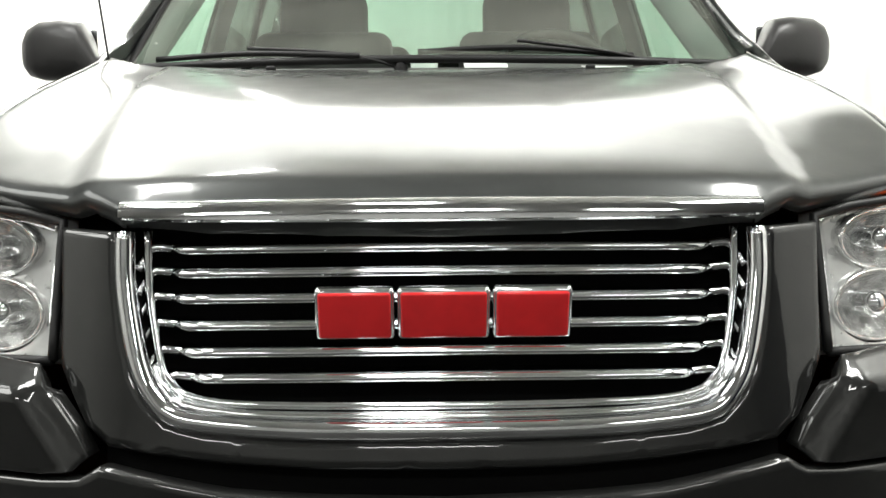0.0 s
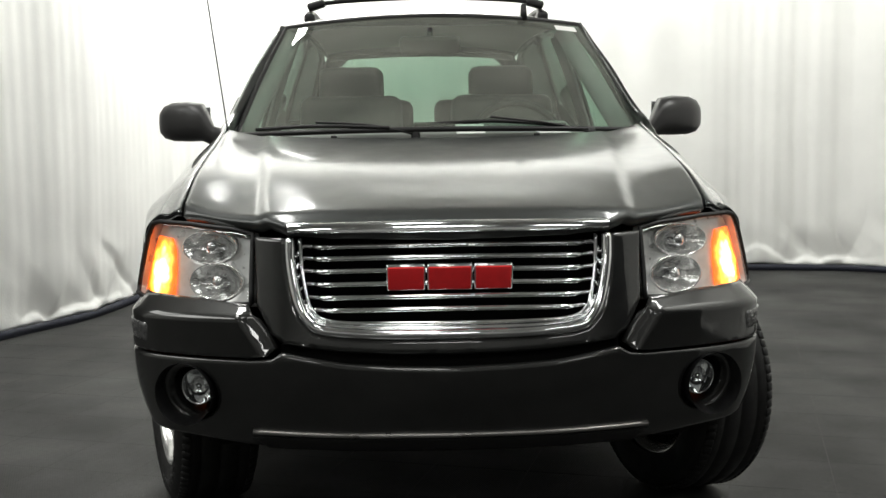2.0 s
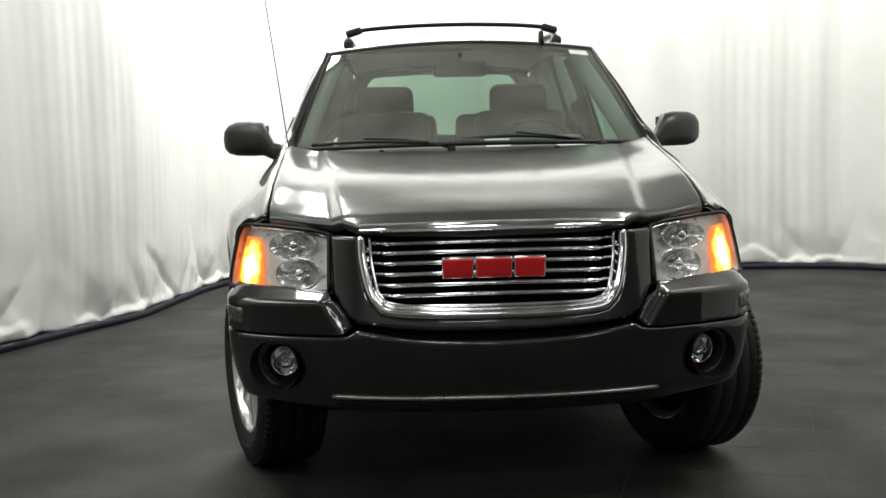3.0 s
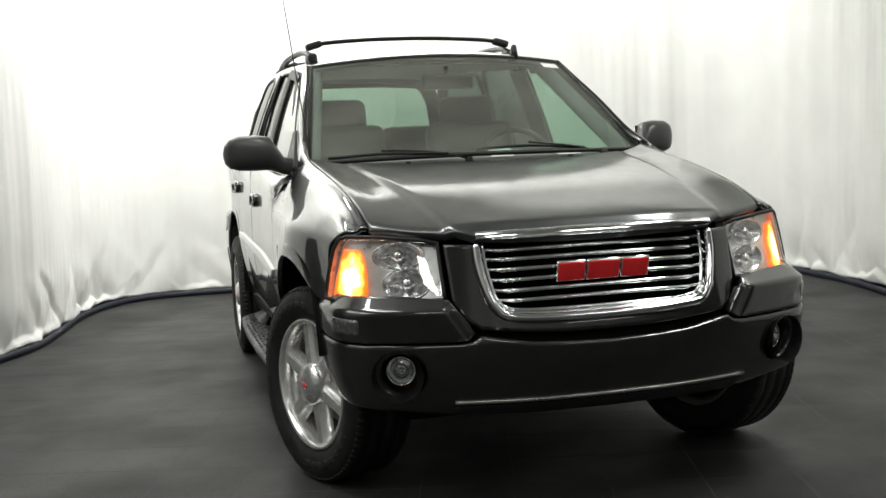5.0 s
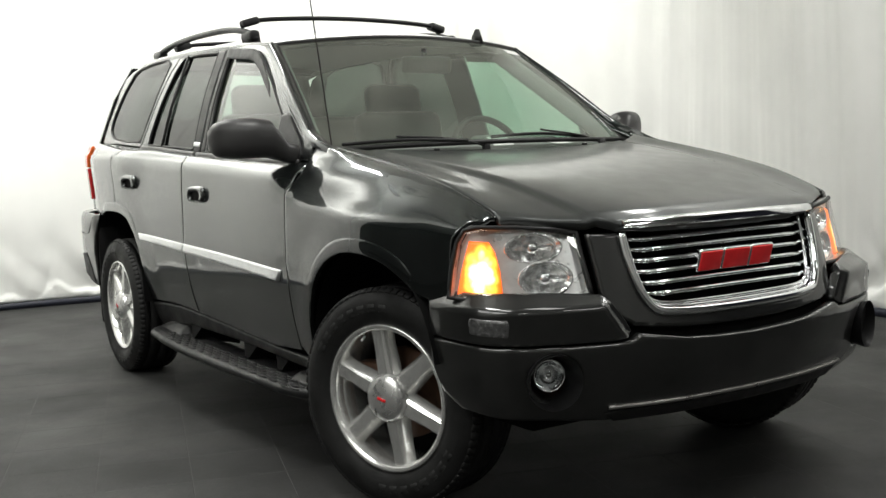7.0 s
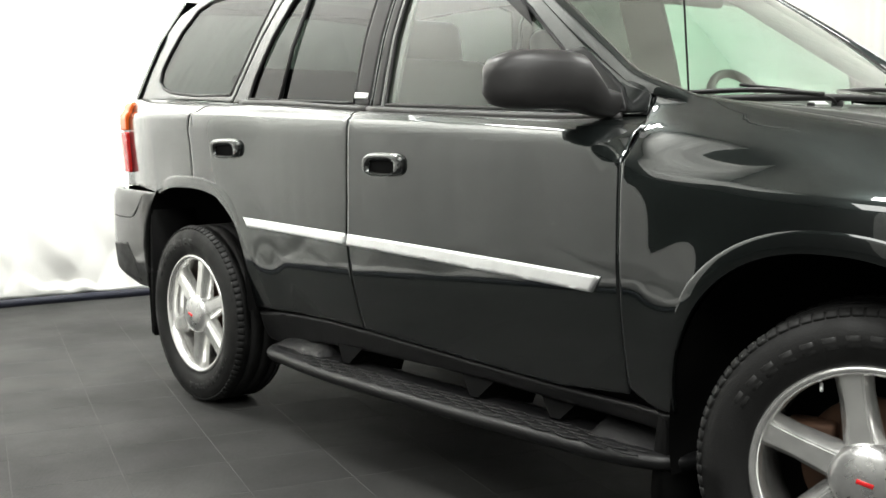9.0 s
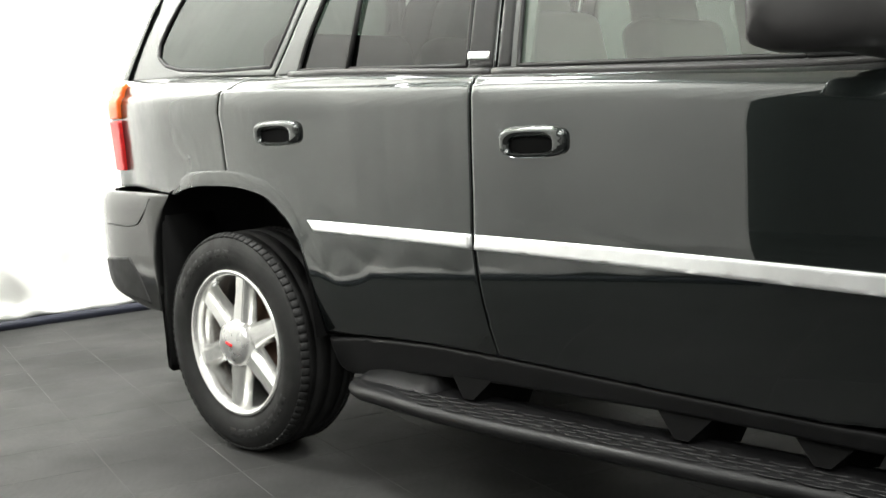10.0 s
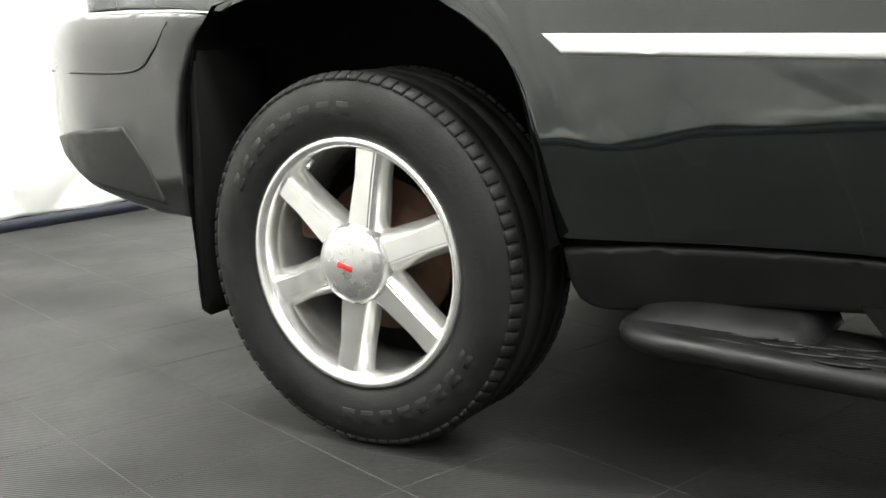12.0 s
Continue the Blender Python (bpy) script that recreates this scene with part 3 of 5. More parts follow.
class Plan:
    """A plan line with its arc length as the parameter, mirrored at x = 0."""

    def __init__(self, ctrl):
        pts = curve_points([(x, y, 0) for x, y in ctrl], 160)
        self.l, self.p = [0.0], pts
        for a, b in zip(pts, pts[1:]):
            self.l.append(self.l[-1] + (b - a).length)

    def at(self, p):
        a = abs(p)
        k = int(np.searchsorted(self.l, a)) - 1
        k = min(max(k, 0), len(self.p) - 2)
        u = (a - self.l[k]) / (self.l[k + 1] - self.l[k])
        v = self.p[k] + (self.p[k + 1] - self.p[k]) * u
        d = (self.p[k + 1] - self.p[k]).normalized()
        return (math.copysign(v.x, p), v.y, math.copysign(d.y, p), -d.x)

    def find(self, x):
        for l, q in zip(self.l, self.p):
            if q.x >= x:
                return l
        return self.l[-1]


BUMPER = Plan([(0, -0.757), (0.25, -0.745), (0.44, -0.712), (0.60, -0.662), (0.72, -0.614), (0.798, -0.568), (0.848, -0.500), (0.868, -0.40), (0.875, -0.27)])
bumper_in = table([(0.30, 0.10), (0.345, 0.066), (0.38, 0.043), (0.43, 0.024), (0.48, 0.011), (0.53, 0.003), (0.57, 0.0), (0.62, 0.004), (0.66, 0.000), (0.70, 0.004), (0.718, 0.014), (0.728, 0.036), (0.735, 0.072), (0.740, 0.110)])
LIGHT = Plan([(0.0, -0.64), (0.40, -0.605), (0.495, -0.568), (0.60, -0.525), (0.70, -0.476), (0.782, -0.424), (0.840, -0.347), (0.867, -0.256)])


def bumper_point(p, z):
    x, y, nx, ny = BUMPER.at(p)
    k = bumper_in(z)
    return (x - nx * k, y - ny * k, z)


def nose_point(x, z):
    return (x, nose_y(abs(x)) - 0.28 * (0.90 - z), z)


def light_point(p, z):
    x, y, nx, ny = LIGHT.at(p)
    k = 0.26 * (0.90 - z)
    near = smooth(0.68, 0.52, abs(x))
    return (x + nx * k * 0.4, y - k * 0.9 + near * 0.14 * (z - 0.72), z)


# ---- the car: panels ----
car = tagged(new("sport_utility_vehicle"), "dark grey metallic sport utility vehicle with chrome grille, parked", "car")
car.empty_display_size = 0.2


def side_panels(s):
    P = lambda y, q: side_point(y, q, s)
    C = lambda y, z: cab_point(y, z, s)
    o = s
    arch_f = bow(0.08, 0.37, 0.41, 0.46, 3, 134, 26, 2.25)
    fender = [(0.545, 0.405), (0.49, 0.405)] + arch_f + [(-0.30, 0.700), (-0.352, 0.728), (-0.356, 0.82), (-0.362, 0.93), (-0.395, 1.06), (-0.430, 1.20), (0.0, 1.20), (0.30, 1.20), (0.6325, 1.20), (0.6325, 1.10), (0.6325, 1.0), (0.6325, 0.81), (0.6325, 0.58), (0.6325, 0.44)]
    part("front_fender", patch(fender, P, 0.026, out=o, edge=0.0008), PAINT, car)
    arch_r = [(2.452, 0.42), (2.462, 0.50), (2.474, 0.58), (2.494, 0.68), (2.522, 0.742), (2.558, 0.788), (2.60, 0.820), (2.66, 0.845), (2.73, 0.860), (2.79, 0.868), (2.838, 0.871)]
    fdoor = [(0.635, 0.425), (0.635, 0.58), (0.635, 0.81), (0.635, 1.0), (0.635, 1.10), (0.635, 1.20), (1.2, 1.20), (1.792, 1.20), (1.803, 1.12), (1.808, 1.04), (1.803, 0.95), (1.805, 0.85), (1.808, 0.75), (1.804, 0.63), (1.793, 0.52), (1.778, 0.435), (1.3, 0.413), (0.9, 0.402)]
    door = part("front_door", patch(fdoor, P, 0.030, out=o, edge=0.0014), PAINT, car)
    rdoor = [(1.785, 0.436), (1.800, 0.52), (1.811, 0.63), (1.815, 0.75), (1.812, 0.85), (1.810, 0.95), (1.815, 1.04), (1.810, 1.12), (1.799, 1.20), (2.3, 1.20), (2.755, 1.20), (2.765, 1.10), (2.795, 1.00), (2.832, 0.965), (2.855, 0.935), (2.846, 0.905)] + arch_r[::-1][:-1] + [(2.455, 0.432), (2.2, 0.440), (2.0, 0.442)]
    rear = part("rear_door", patch(rdoor, P, 0.024, out=o, edge=0.0014), PAINT, car)
    quarter = [(2.845, 0.872), (2.94, 0.872), (3.03, 0.868), (3.11, 0.856), (3.165, 0.842), (3.30, 0.848), (3.50, 0.852), (3.675, 0.852), (3.67, 0.94), (3.685, 1.05), (3.685, 1.20), (3.2, 1.20), (2.762, 1.20), (2.772, 1.10), (2.801, 1.004), (2.837, 0.969), (2.862, 0.937), (2.853, 0.905)]
    part("quarter_panel", patch(quarter, P, 0.022, out=o, edge=0.0014), PAINT, car)
    rocker = [(0.50, 0.395), (0.9, 0.394), (1.3, 0.405), (1.78, 0.427), (2.05, 0.433), (2.30, 0.426), (2.452, 0.412), (2.447, 0.345), (2.436, 0.318), (2.415, 0.306), (2.38, 0.302), (2.28, 0.312), (2.10, 0.338), (1.8, 0.350), (1.2, 0.355), (0.52, 0.345)]
    # Sill has the body paint; black plastic stands in for its shade.
    part("rocker_panel", patch(rocker, P, 0.022, out=o, edge=0.004, lift=-0.002), PLASTIC, car, "lower sill panel, blackened for its shade")
    # window frames and panes
    top = lambda y: roof_z(y) - 0.068
    w1 = [(0.965, 1.140), (0.965, 1.300), (1.13, 1.425), (1.28, 1.527), (1.36, 1.572), (1.43, 1.592), (1.735, 1.622), (1.745, 1.40), (1.725, 1.172)]
    f1 = [(0.638, 1.124), (0.640, 1.185), (0.720, 1.206), (0.90, 1.315), (1.10, 1.458), (1.26, 1.565), (1.34, top(1.34)), (1.45, top(1.45)), (1.795, top(1.795)), (1.806, 1.40), (1.793, 1.166), (1.3, 1.142), (1.0, 1.129), (0.8, 1.124)]
    part("front_door_frame", patch(f1, C, 0.04, [w1], out=o), PAINT, door)
    pane = part("window_pane", patch(shrink(w1, -0.008), C, 0.06, out=o, lift=-0.010, depth=0.004), GLASS, door, "clear green-tinted side glass")
    pane.visible_shadow = False
    w2 = [(1.90, 1.182), (1.915, 1.40), (1.905, 1.630), (2.30, 1.652), (2.395, 1.640), (2.46, 1.58), (2.53, 1.45), (2.585, 1.30), (2.602, 1.215)]
    f2 = [(1.800, 1.166), (1.814, 1.40), (1.803, top(1.803)), (2.30, top(2.3)), (2.44, top(2.44)), (2.54, 1.58), (2.61, 1.45), (2.67, 1.30), (2.715, 1.207), (2.3, 1.196)]
    part("rear_door_frame", patch(f2, C, 0.04, [w2], out=o), PAINT, rear)
    pane = part("window_pane", patch(shrink(w2, -0.008), C, 0.06, out=o, lift=-0.010, depth=0.004), PRIVACY, rear, "dark privacy glass")
    part("window_divider", tube([C(2.372, 1.19), C(2.365, 1.40), C(2.335, 1.66)], 0.008, 8, 1.0, (1, 0, 0)), SEAL, rear)
    w3 = [(2.745, 1.235), (2.700, 1.33), (2.635, 1.50), (2.585, 1.630), (2.66, 1.662), (2.95, 1.660), (3.16, 1.648), (3.26, 1.622), (3.37, 1.53), (3.44, 1.43), (3.475, 1.365), (3.465, 1.315), (3.40, 1.282), (3.30, 1.262), (3.05, 1.242)]
    f3 = [(2.722, 1.208), (2.677, 1.30), (2.617, 1.45), (2.547, 1.58), (2.45, top(2.45)), (2.8, top(2.8)), (3.16, top(3.16)), (3.34, top(3.34)), (3.44, 1.615), (3.54, 1.54), (3.62, 1.45), (3.69, 1.35), (3.73, 1.28), (3.74, 1.245), (3.1, 1.228)]
    part("rear_pillar", patch(f3, C, 0.04, [w3], out=o), PAINT, car)
    pane = part("window_pane", patch(shrink(w3, -0.006), C, 0.06, out=o, lift=-0.006, depth=0.004), PRIVACY, car, "dark privacy quarter glass")
    # pillar covers, belt strips, seals
    part("pillar_cover", patch([(1.748, 1.172), (1.764, 1.40), (1.752, 1.625), (1.789, 1.632), (1.800, 1.40), (1.788, 1.172)], C, 0.05, out=o, lift=0.003, depth=0.006), PLASTIC, door)
    part("pillar_cover", patch([(1.808, 1.172), (1.820, 1.40), (1.809, 1.634), (1.895, 1.636), (1.905, 1.40), (1.890, 1.180)], C, 0.05, out=o, lift=0.003, depth=0.006), PLASTIC, rear)
    part("trim_badge", patch([(1.822, 1.193), (1.822, 1.213), (1.895, 1.217), (1.895, 1.197)], C, 0.03, out=o, lift=0.008, depth=0.005), SATIN, rear, "small silver trim badge")
    for name, a, b, who in (("belt_strip", 0.72, 1.786, door), ("belt_strip", 1.797, 2.60, rear)):
        n = 24
        line = [side_point(a + (b - a) * i / n, 1.195, s) for i in range(n + 1)]
        part(name, tube([(x + s * 0.004, y, z) for x, y, z in line], 0.011, 8, 1.1), GREYPLASTIC, who)
    for w, who in ((w1, door), (w2, rear), (w3, car)):
        r = resample(w, 0.04)
        r = [C(*p) for p in r]
        part("window_seal", tube([(x - s * 0.003, y, z) for x, y, z in r + r[:1]], 0.007, 6, 1.0, (1, 0, 0)), SEAL, who)
    # rain visor along the top of the front window
    vis = [(1.10, 1.375), (1.14, 1.433), (1.28, 1.535), (1.36, 1.580), (1.43, 1.602), (1.740, 1.632), (1.738, 1.585), (1.45, 1.556), (1.38, 1.540), (1.29, 1.495)]
    part("rain_visor", patch(vis, C, 0.04, out=o, lift=0.016, depth=0.004), SEAL, door)
    # bright side mouldings
    for name, y0, y1, z0, z1, who, cut in (("side_moulding", 0.705, 1.800, 0.700, 0.737, door, 0), ("side_moulding", 1.816, 2.440, 0.738, 0.763, rear, 1)):
        h = 0.021
        if cut:
            ol = [(y0, z0 - h), (y0, z0 + h), (y1 + 0.016, z1 + h), (y1 - 0.022, z1 - h)]
        else:
            ol = [(y0 + 0.018, z0 - h), (y0 - 0.012, z0 + h), (y1, z1 + h), (y1, z1 - h)]
        M = lambda y, q, a=y0, b=y1, c=z0, e=z1: (lambda p: (p[0] - s * 0.22 * (q - (c + (e - c) * (y - a) / (b - a))), p[1], p[2]))(P(y, q))
        part(name, patch(ol, M, 0.03, out=o, lift=0.012, edge=0.003, depth=0.016), SATIN, who, "bright silver side moulding")
    # pull handles: a painted cup, its hollow coloured black to give the shade
    H = lambda y, z: P(y, level(y, z))
    for y0, z0, who in ((1.605, 0.985, door), (2.570, 1.030, rear)):
        yy = lambda a, n=28, rx=0.100, rz=0.037: bow(y0, z0, rx, rz, 0, 360 - 360 / n, n - 1, 3.6)
        h = part("door_handle", patch(yy(0), H, 0.012, [bow(y0 + 0.004, z0 - 0.008, 0.066, 0.020, 0, 347, 27, 3.4)], out=o, lift=0.020, edge=0.010, depth=0.022), PAINT, who)
        part("handle_hollow", patch(bow(y0 + 0.004, z0 - 0.008, 0.070, 0.024, 0, 347, 27, 3.4), H, 0.02, out=o, lift=0.003, edge=0.001, depth=0.003), DARK, who)
    # raised lips round the wheel openings
    whole = arch_r[1:] + [(2.94, 0.872), (3.03, 0.868), (3.11, 0.856), (3.16, 0.842)]
    for run, cy, whom in ((arch_f[4:], 0.08, car), (whole, 2.80, car)):
        pts = [Vector((a[0], a[1], 0)) for a in run]
        pts = curve_points(pts, 36)
        rows = []
        m = len(pts) - 1
        for i, p in enumerate(pts):
            d = (pts[min(i + 1, m)] - pts[max(i - 1, 0)]).normalized()
            nrm = Vector((-d.y, d.x, 0))
            if nrm.dot(p - Vector((cy, 0.45, 0))) < 0:
                nrm = -nrm
            fade = smooth(0, 0.45 if cy > 1 else 0.2, i / m) * smooth(1, 0.85, i / m)
            ring = []
            for k, up in ((-0.003, -0.006), (-0.002, 0.002), (0.004, 0.0035), (0.036, 0.003), (0.043, 0.002), (0.050, -0.003)):
                q = p + nrm * (k if k < 0.02 else 0.012 + (k - 0.012) * (0.5 + 0.5 * fade))
                x, y, z = H(q.x, q.y)
                ring.append((x + s * (up if up < 0 else up * fade - 0.002 * (1 - fade)), y, z))
            rows.append(ring)
        verts = [v for ring in rows for v in ring]
        faces = [(i * 6 + j, (i + 1) * 6 + j, (i + 1) * 6 + j + 1, i * 6 + j + 1) for i in range(m) for j in range(5)]
        sharp(part("arch_lip", from_faces(verts, faces), PAINT, whom), 30)
    # mirror
    mir = part("door_mirror", mirror(s), GREYPLASTIC, car, "dark grey plastic door mirror")
    sail = [(0.700, 1.130), (0.735, 1.195), (0.89, 1.305), (0.958, 1.300), (0.962, 1.135), (0.8, 1.128)]
    part("mirror_base", patch(sail, C, 0.04, out=o, lift=0.010, depth=0.02), PLASTIC, mir)
    part("mirror_glass", box((0.17, 0.004, 0.115), (s * 0.940, 0.925, 1.214), 0.002, pose(0, 0, 0, 0, 0, s * 30)), CHROME, mir)
    # wheel housings, flaps, running board
    for cy, a, b in ((0.08, 0.415, 0.465), (2.82, 0.455, 0.505)):
        ring_o = bow(cy, 0.37, a, b, -12, 164, 26, 2.25)
        if cy > 1:
            ring_o = [(3.282, 0.25), (3.298, 0.50), (3.270, 0.68), (3.237, 0.79), (3.185, 0.848), (3.11, 0.864), (3.03, 0.876), (2.94, 0.880), (2.862, 0.879), (2.73, 0.868), (2.60, 0.828), (2.522, 0.750), (2.478, 0.585), (2.466, 0.50), (2.456, 0.42)]
        verts, faces = [], []
        for x in (0.888, 0.50):
            verts += [(s * x, y, z) for y, z in ring_o]
        n = len(ring_o)
        faces = [(i, i + 1, n + i + 1, n + i) for i in range(n - 1)] + [tuple(range(n, 2 * n))]
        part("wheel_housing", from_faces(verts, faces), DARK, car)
    for y0, x0, h in ((0.545, 0.855, 0.15), (3.275, 0.872, 0.24)):
        flap = [(0, 0.45), (0.0, 0.815) if y0 > 2 else (0.01, 0.46), (0.02, 0.815) if y0 > 2 else (0.03, 0.46), (0.055, h + 0.04), (0.05, h - 0.02), (0.02, h - 0.03), (-0.005, h + 0.02)]
        verts, faces = [], []
        for x in (x0 + 0.012, x0 - 0.20):
            verts += [(s * x, y0 + a - 0.03, z) for a, z in flap]
        n = len(flap)
        faces = [tuple(range(n)), tuple(range(2 * n - 1, n - 1, -1))] + [(i, (i + 1) % n, n + (i + 1) % n, n + i) for i in range(n)]
        bm = from_faces(verts, faces)
        bmesh.ops.bevel(bm, geom=list(bm.edges), offset=0.006, segments=2, affect="EDGES")
        part("mud_flap", bm, DARK, car, "black plastic mud flap")
    running_board(s)


def mirror(s):
    """The mirror's shell: rounded box with a thinner arm to the door."""
    rings = [(0.735, 0.026, 0.034, 0.735, 1.146), (0.79, 0.030, 0.034, 0.748, 1.148), (0.835, 0.040, 0.038, 0.768, 1.156), (0.862, 0.066, 0.058, 0.800, 1.186), (0.885, 0.082, 0.072, 0.826, 1.210), (0.94, 0.090, 0.077, 0.855, 1.214), (1.01, 0.082, 0.075, 0.893, 1.214), (1.048, 0.062, 0.063, 0.915, 1.212), (1.068, 0.036, 0.042, 0.926, 1.210), (1.076, 0.008, 0.010, 0.932, 1.210)]
    verts, faces = [], []
    n = 28
    for x, ry, rz, cy, cz in rings:
        for k in range(n):
            a = 2 * math.pi * k / n
            c, q = math.cos(a), math.sin(a)
            yy = cy + ry * math.copysign(abs(c) ** 0.75, c)
            verts.append((s * x, min(yy, cy + ry * 0.82), cz + rz * math.copysign(abs(q) ** 0.75, q)))
    for i in range(len(rings) - 1):
        for k in range(n):
            faces.append((i * n + k, i * n + (k + 1) % n, (i + 1) * n + (k + 1) % n, (i + 1) * n + k))
    faces.append(tuple(range((len(rings) - 1) * n, len(rings) * n)))
    return from_faces(verts, faces)


def running_board(s):
    """A moulded step with rounded ends, tread bars on top and brackets below the sill."""
    end = [(2.19 + 0.16 * math.cos(radians(k)), 0.825 + 0.115 * math.sin(radians(k))) for k in range(72, -41, -8)]
    ol = [(0.46, 0.80), (0.48, 0.85), (0.52, 0.89), (0.58, 0.918), (0.70, 0.940), (1.2, 0.955), (1.7, 0.955), (2.05, 0.947)] + end + [(2.25, 0.735), (0.5, 0.735)]
    ol = resample(ol, 0.022)
    deck = lambda y: 0.295 + 0.014 * smooth(1.8, 2.3, y)
    rims = [(0.034, 0.0), (0.020, -0.001), (0.010, -0.0045), (0.003, -0.011), (0.0, -0.019), (0.003, -0.030), (0.013, -0.040), (0.034, -0.046), (0.060, -0.047)]
    verts, faces = [], []
    n = len(ol)
    for inset, dz in rims:
        verts += [(s * x, y, deck(y) + dz) for y, x in shrink(ol, inset)]
    faces = [(r * n + i, r * n + (i + 1) % n, (r + 1) * n + (i + 1) % n, (r + 1) * n + i) for r in range(len(rims) - 1) for i in range(n)]
    faces.append(tuple(range(len(rims) * n - 1, (len(rims) - 1) * n - 1, -1)))
    top = patch(shrink(ol, 0.033), lambda y, x: (s * x, y, deck(y)), 0.04, edge=0.001, depth=0.002, out=-s)
    board = part("running_board", joined(from_faces(verts, faces), top), PLASTIC, car, "black plastic running board with raised tread")
    made = []
    for j in range(5):
        x = 0.843 + j * 0.0205
        for i in range(18):
            y = 0.60 + i * 0.098 + (0.049 if j % 2 else 0)
            if y > 2.24 - 0.045 * j:
                continue
            arc = [(s * (x + 0.007 * (1 - (2 * k / 5 - 1) ** 2)), y - 0.040 + 0.080 * k / 5, deck(y) + 0.0005) for k in range(6)]
            made.append(tube(arc, 0.0030, 6, 0.8))
    part("step_tread", joined(*made), PLASTIC, board, kind="stuff")
    for y0 in (0.92, 1.25, 1.90):
        verts = [(s * x, y0 + dy, z) for dy, x, z in ((-0.085, 0.815, 0.372), (0.085, 0.815, 0.372), (0.018, 0.838, 0.302), (-0.018, 0.838, 0.302), (-0.085, 0.62, 0.372), (0.085, 0.62, 0.372), (0.03, 0.62, 0.25), (-0.03, 0.62, 0.25))]
        part("bracket", from_faces(verts, [(0, 1, 2, 3), (4, 5, 6, 7), (0, 1, 5, 4), (1, 2, 6, 5), (2, 3, 7, 6), (3, 0, 4, 7)]), DARK, board, smooth=False)
    # domed ends between the step and the sill
    for a, b in ((2.02, 2.335), (0.79, 0.50)):
        verts, faces = [], []
        rows, cols = 16, 12
        for i in range(rows + 1):
            v = i / rows
            y = a + (b - a) * v
            rise = 0.052 * smooth(0, 0.10, v) ** 0.5 * math.sqrt(max(0.0, 1 - max(0.0, (v - 0.45) / 0.55) ** 2.4))
            for j in range(cols + 1):
                u = j / cols
                verts.append((s * (0.70 + u * 0.165), y, deck(y) - 0.003 + rise * (1 - max(0.0, (u - 0.35) / 0.65) ** 1.6)))
        faces = [(i * (cols + 1) + j, (i + 1) * (cols + 1) + j, (i + 1) * (cols + 1) + j + 1, i * (cols + 1) + j + 1) for i in range(rows) for j in range(cols)]
        part("end_cap", from_faces(verts, faces), PLASTIC, board)


def bonnet():
    right = [(0.720, -0.432), (0.662, -0.466), (0.59, -0.508), (0.515, -0.552), (0.42, -0.615), (0.30, -0.640), (0.15, -0.652)]
    rear = [(0.754, 0.585), (0.71, 0.560), (0.60, 0.505), (0.40, 0.465), (0.2, 0.448)]
    edge = [(0.7275, -0.20), (0.733, 0.0), (0.7395, 0.2), (0.747, 0.4)]
    ol = [(-x, y) for x, y in right] + [(0, -0.655)] + right[::-1] + edge + rear + [(0, 0.444)] + [(-x, y) for x, y in rear[::-1]] + [(-x, y) for x, y in edge[::-1]]
    hood = part("hood", patch(ol, hood_point, 0.013, edge=0.004, depth=0.03), HOODPAINT, car, "dark grey metallic hood")
    for x in (-0.36, 0.36):
        part("washer_nozzle", box((0.022, 0.014, 0.012), (x, 0.455, hood_point(x, 0.44)[2] + 0.004), 0.004), SEAL, hood)


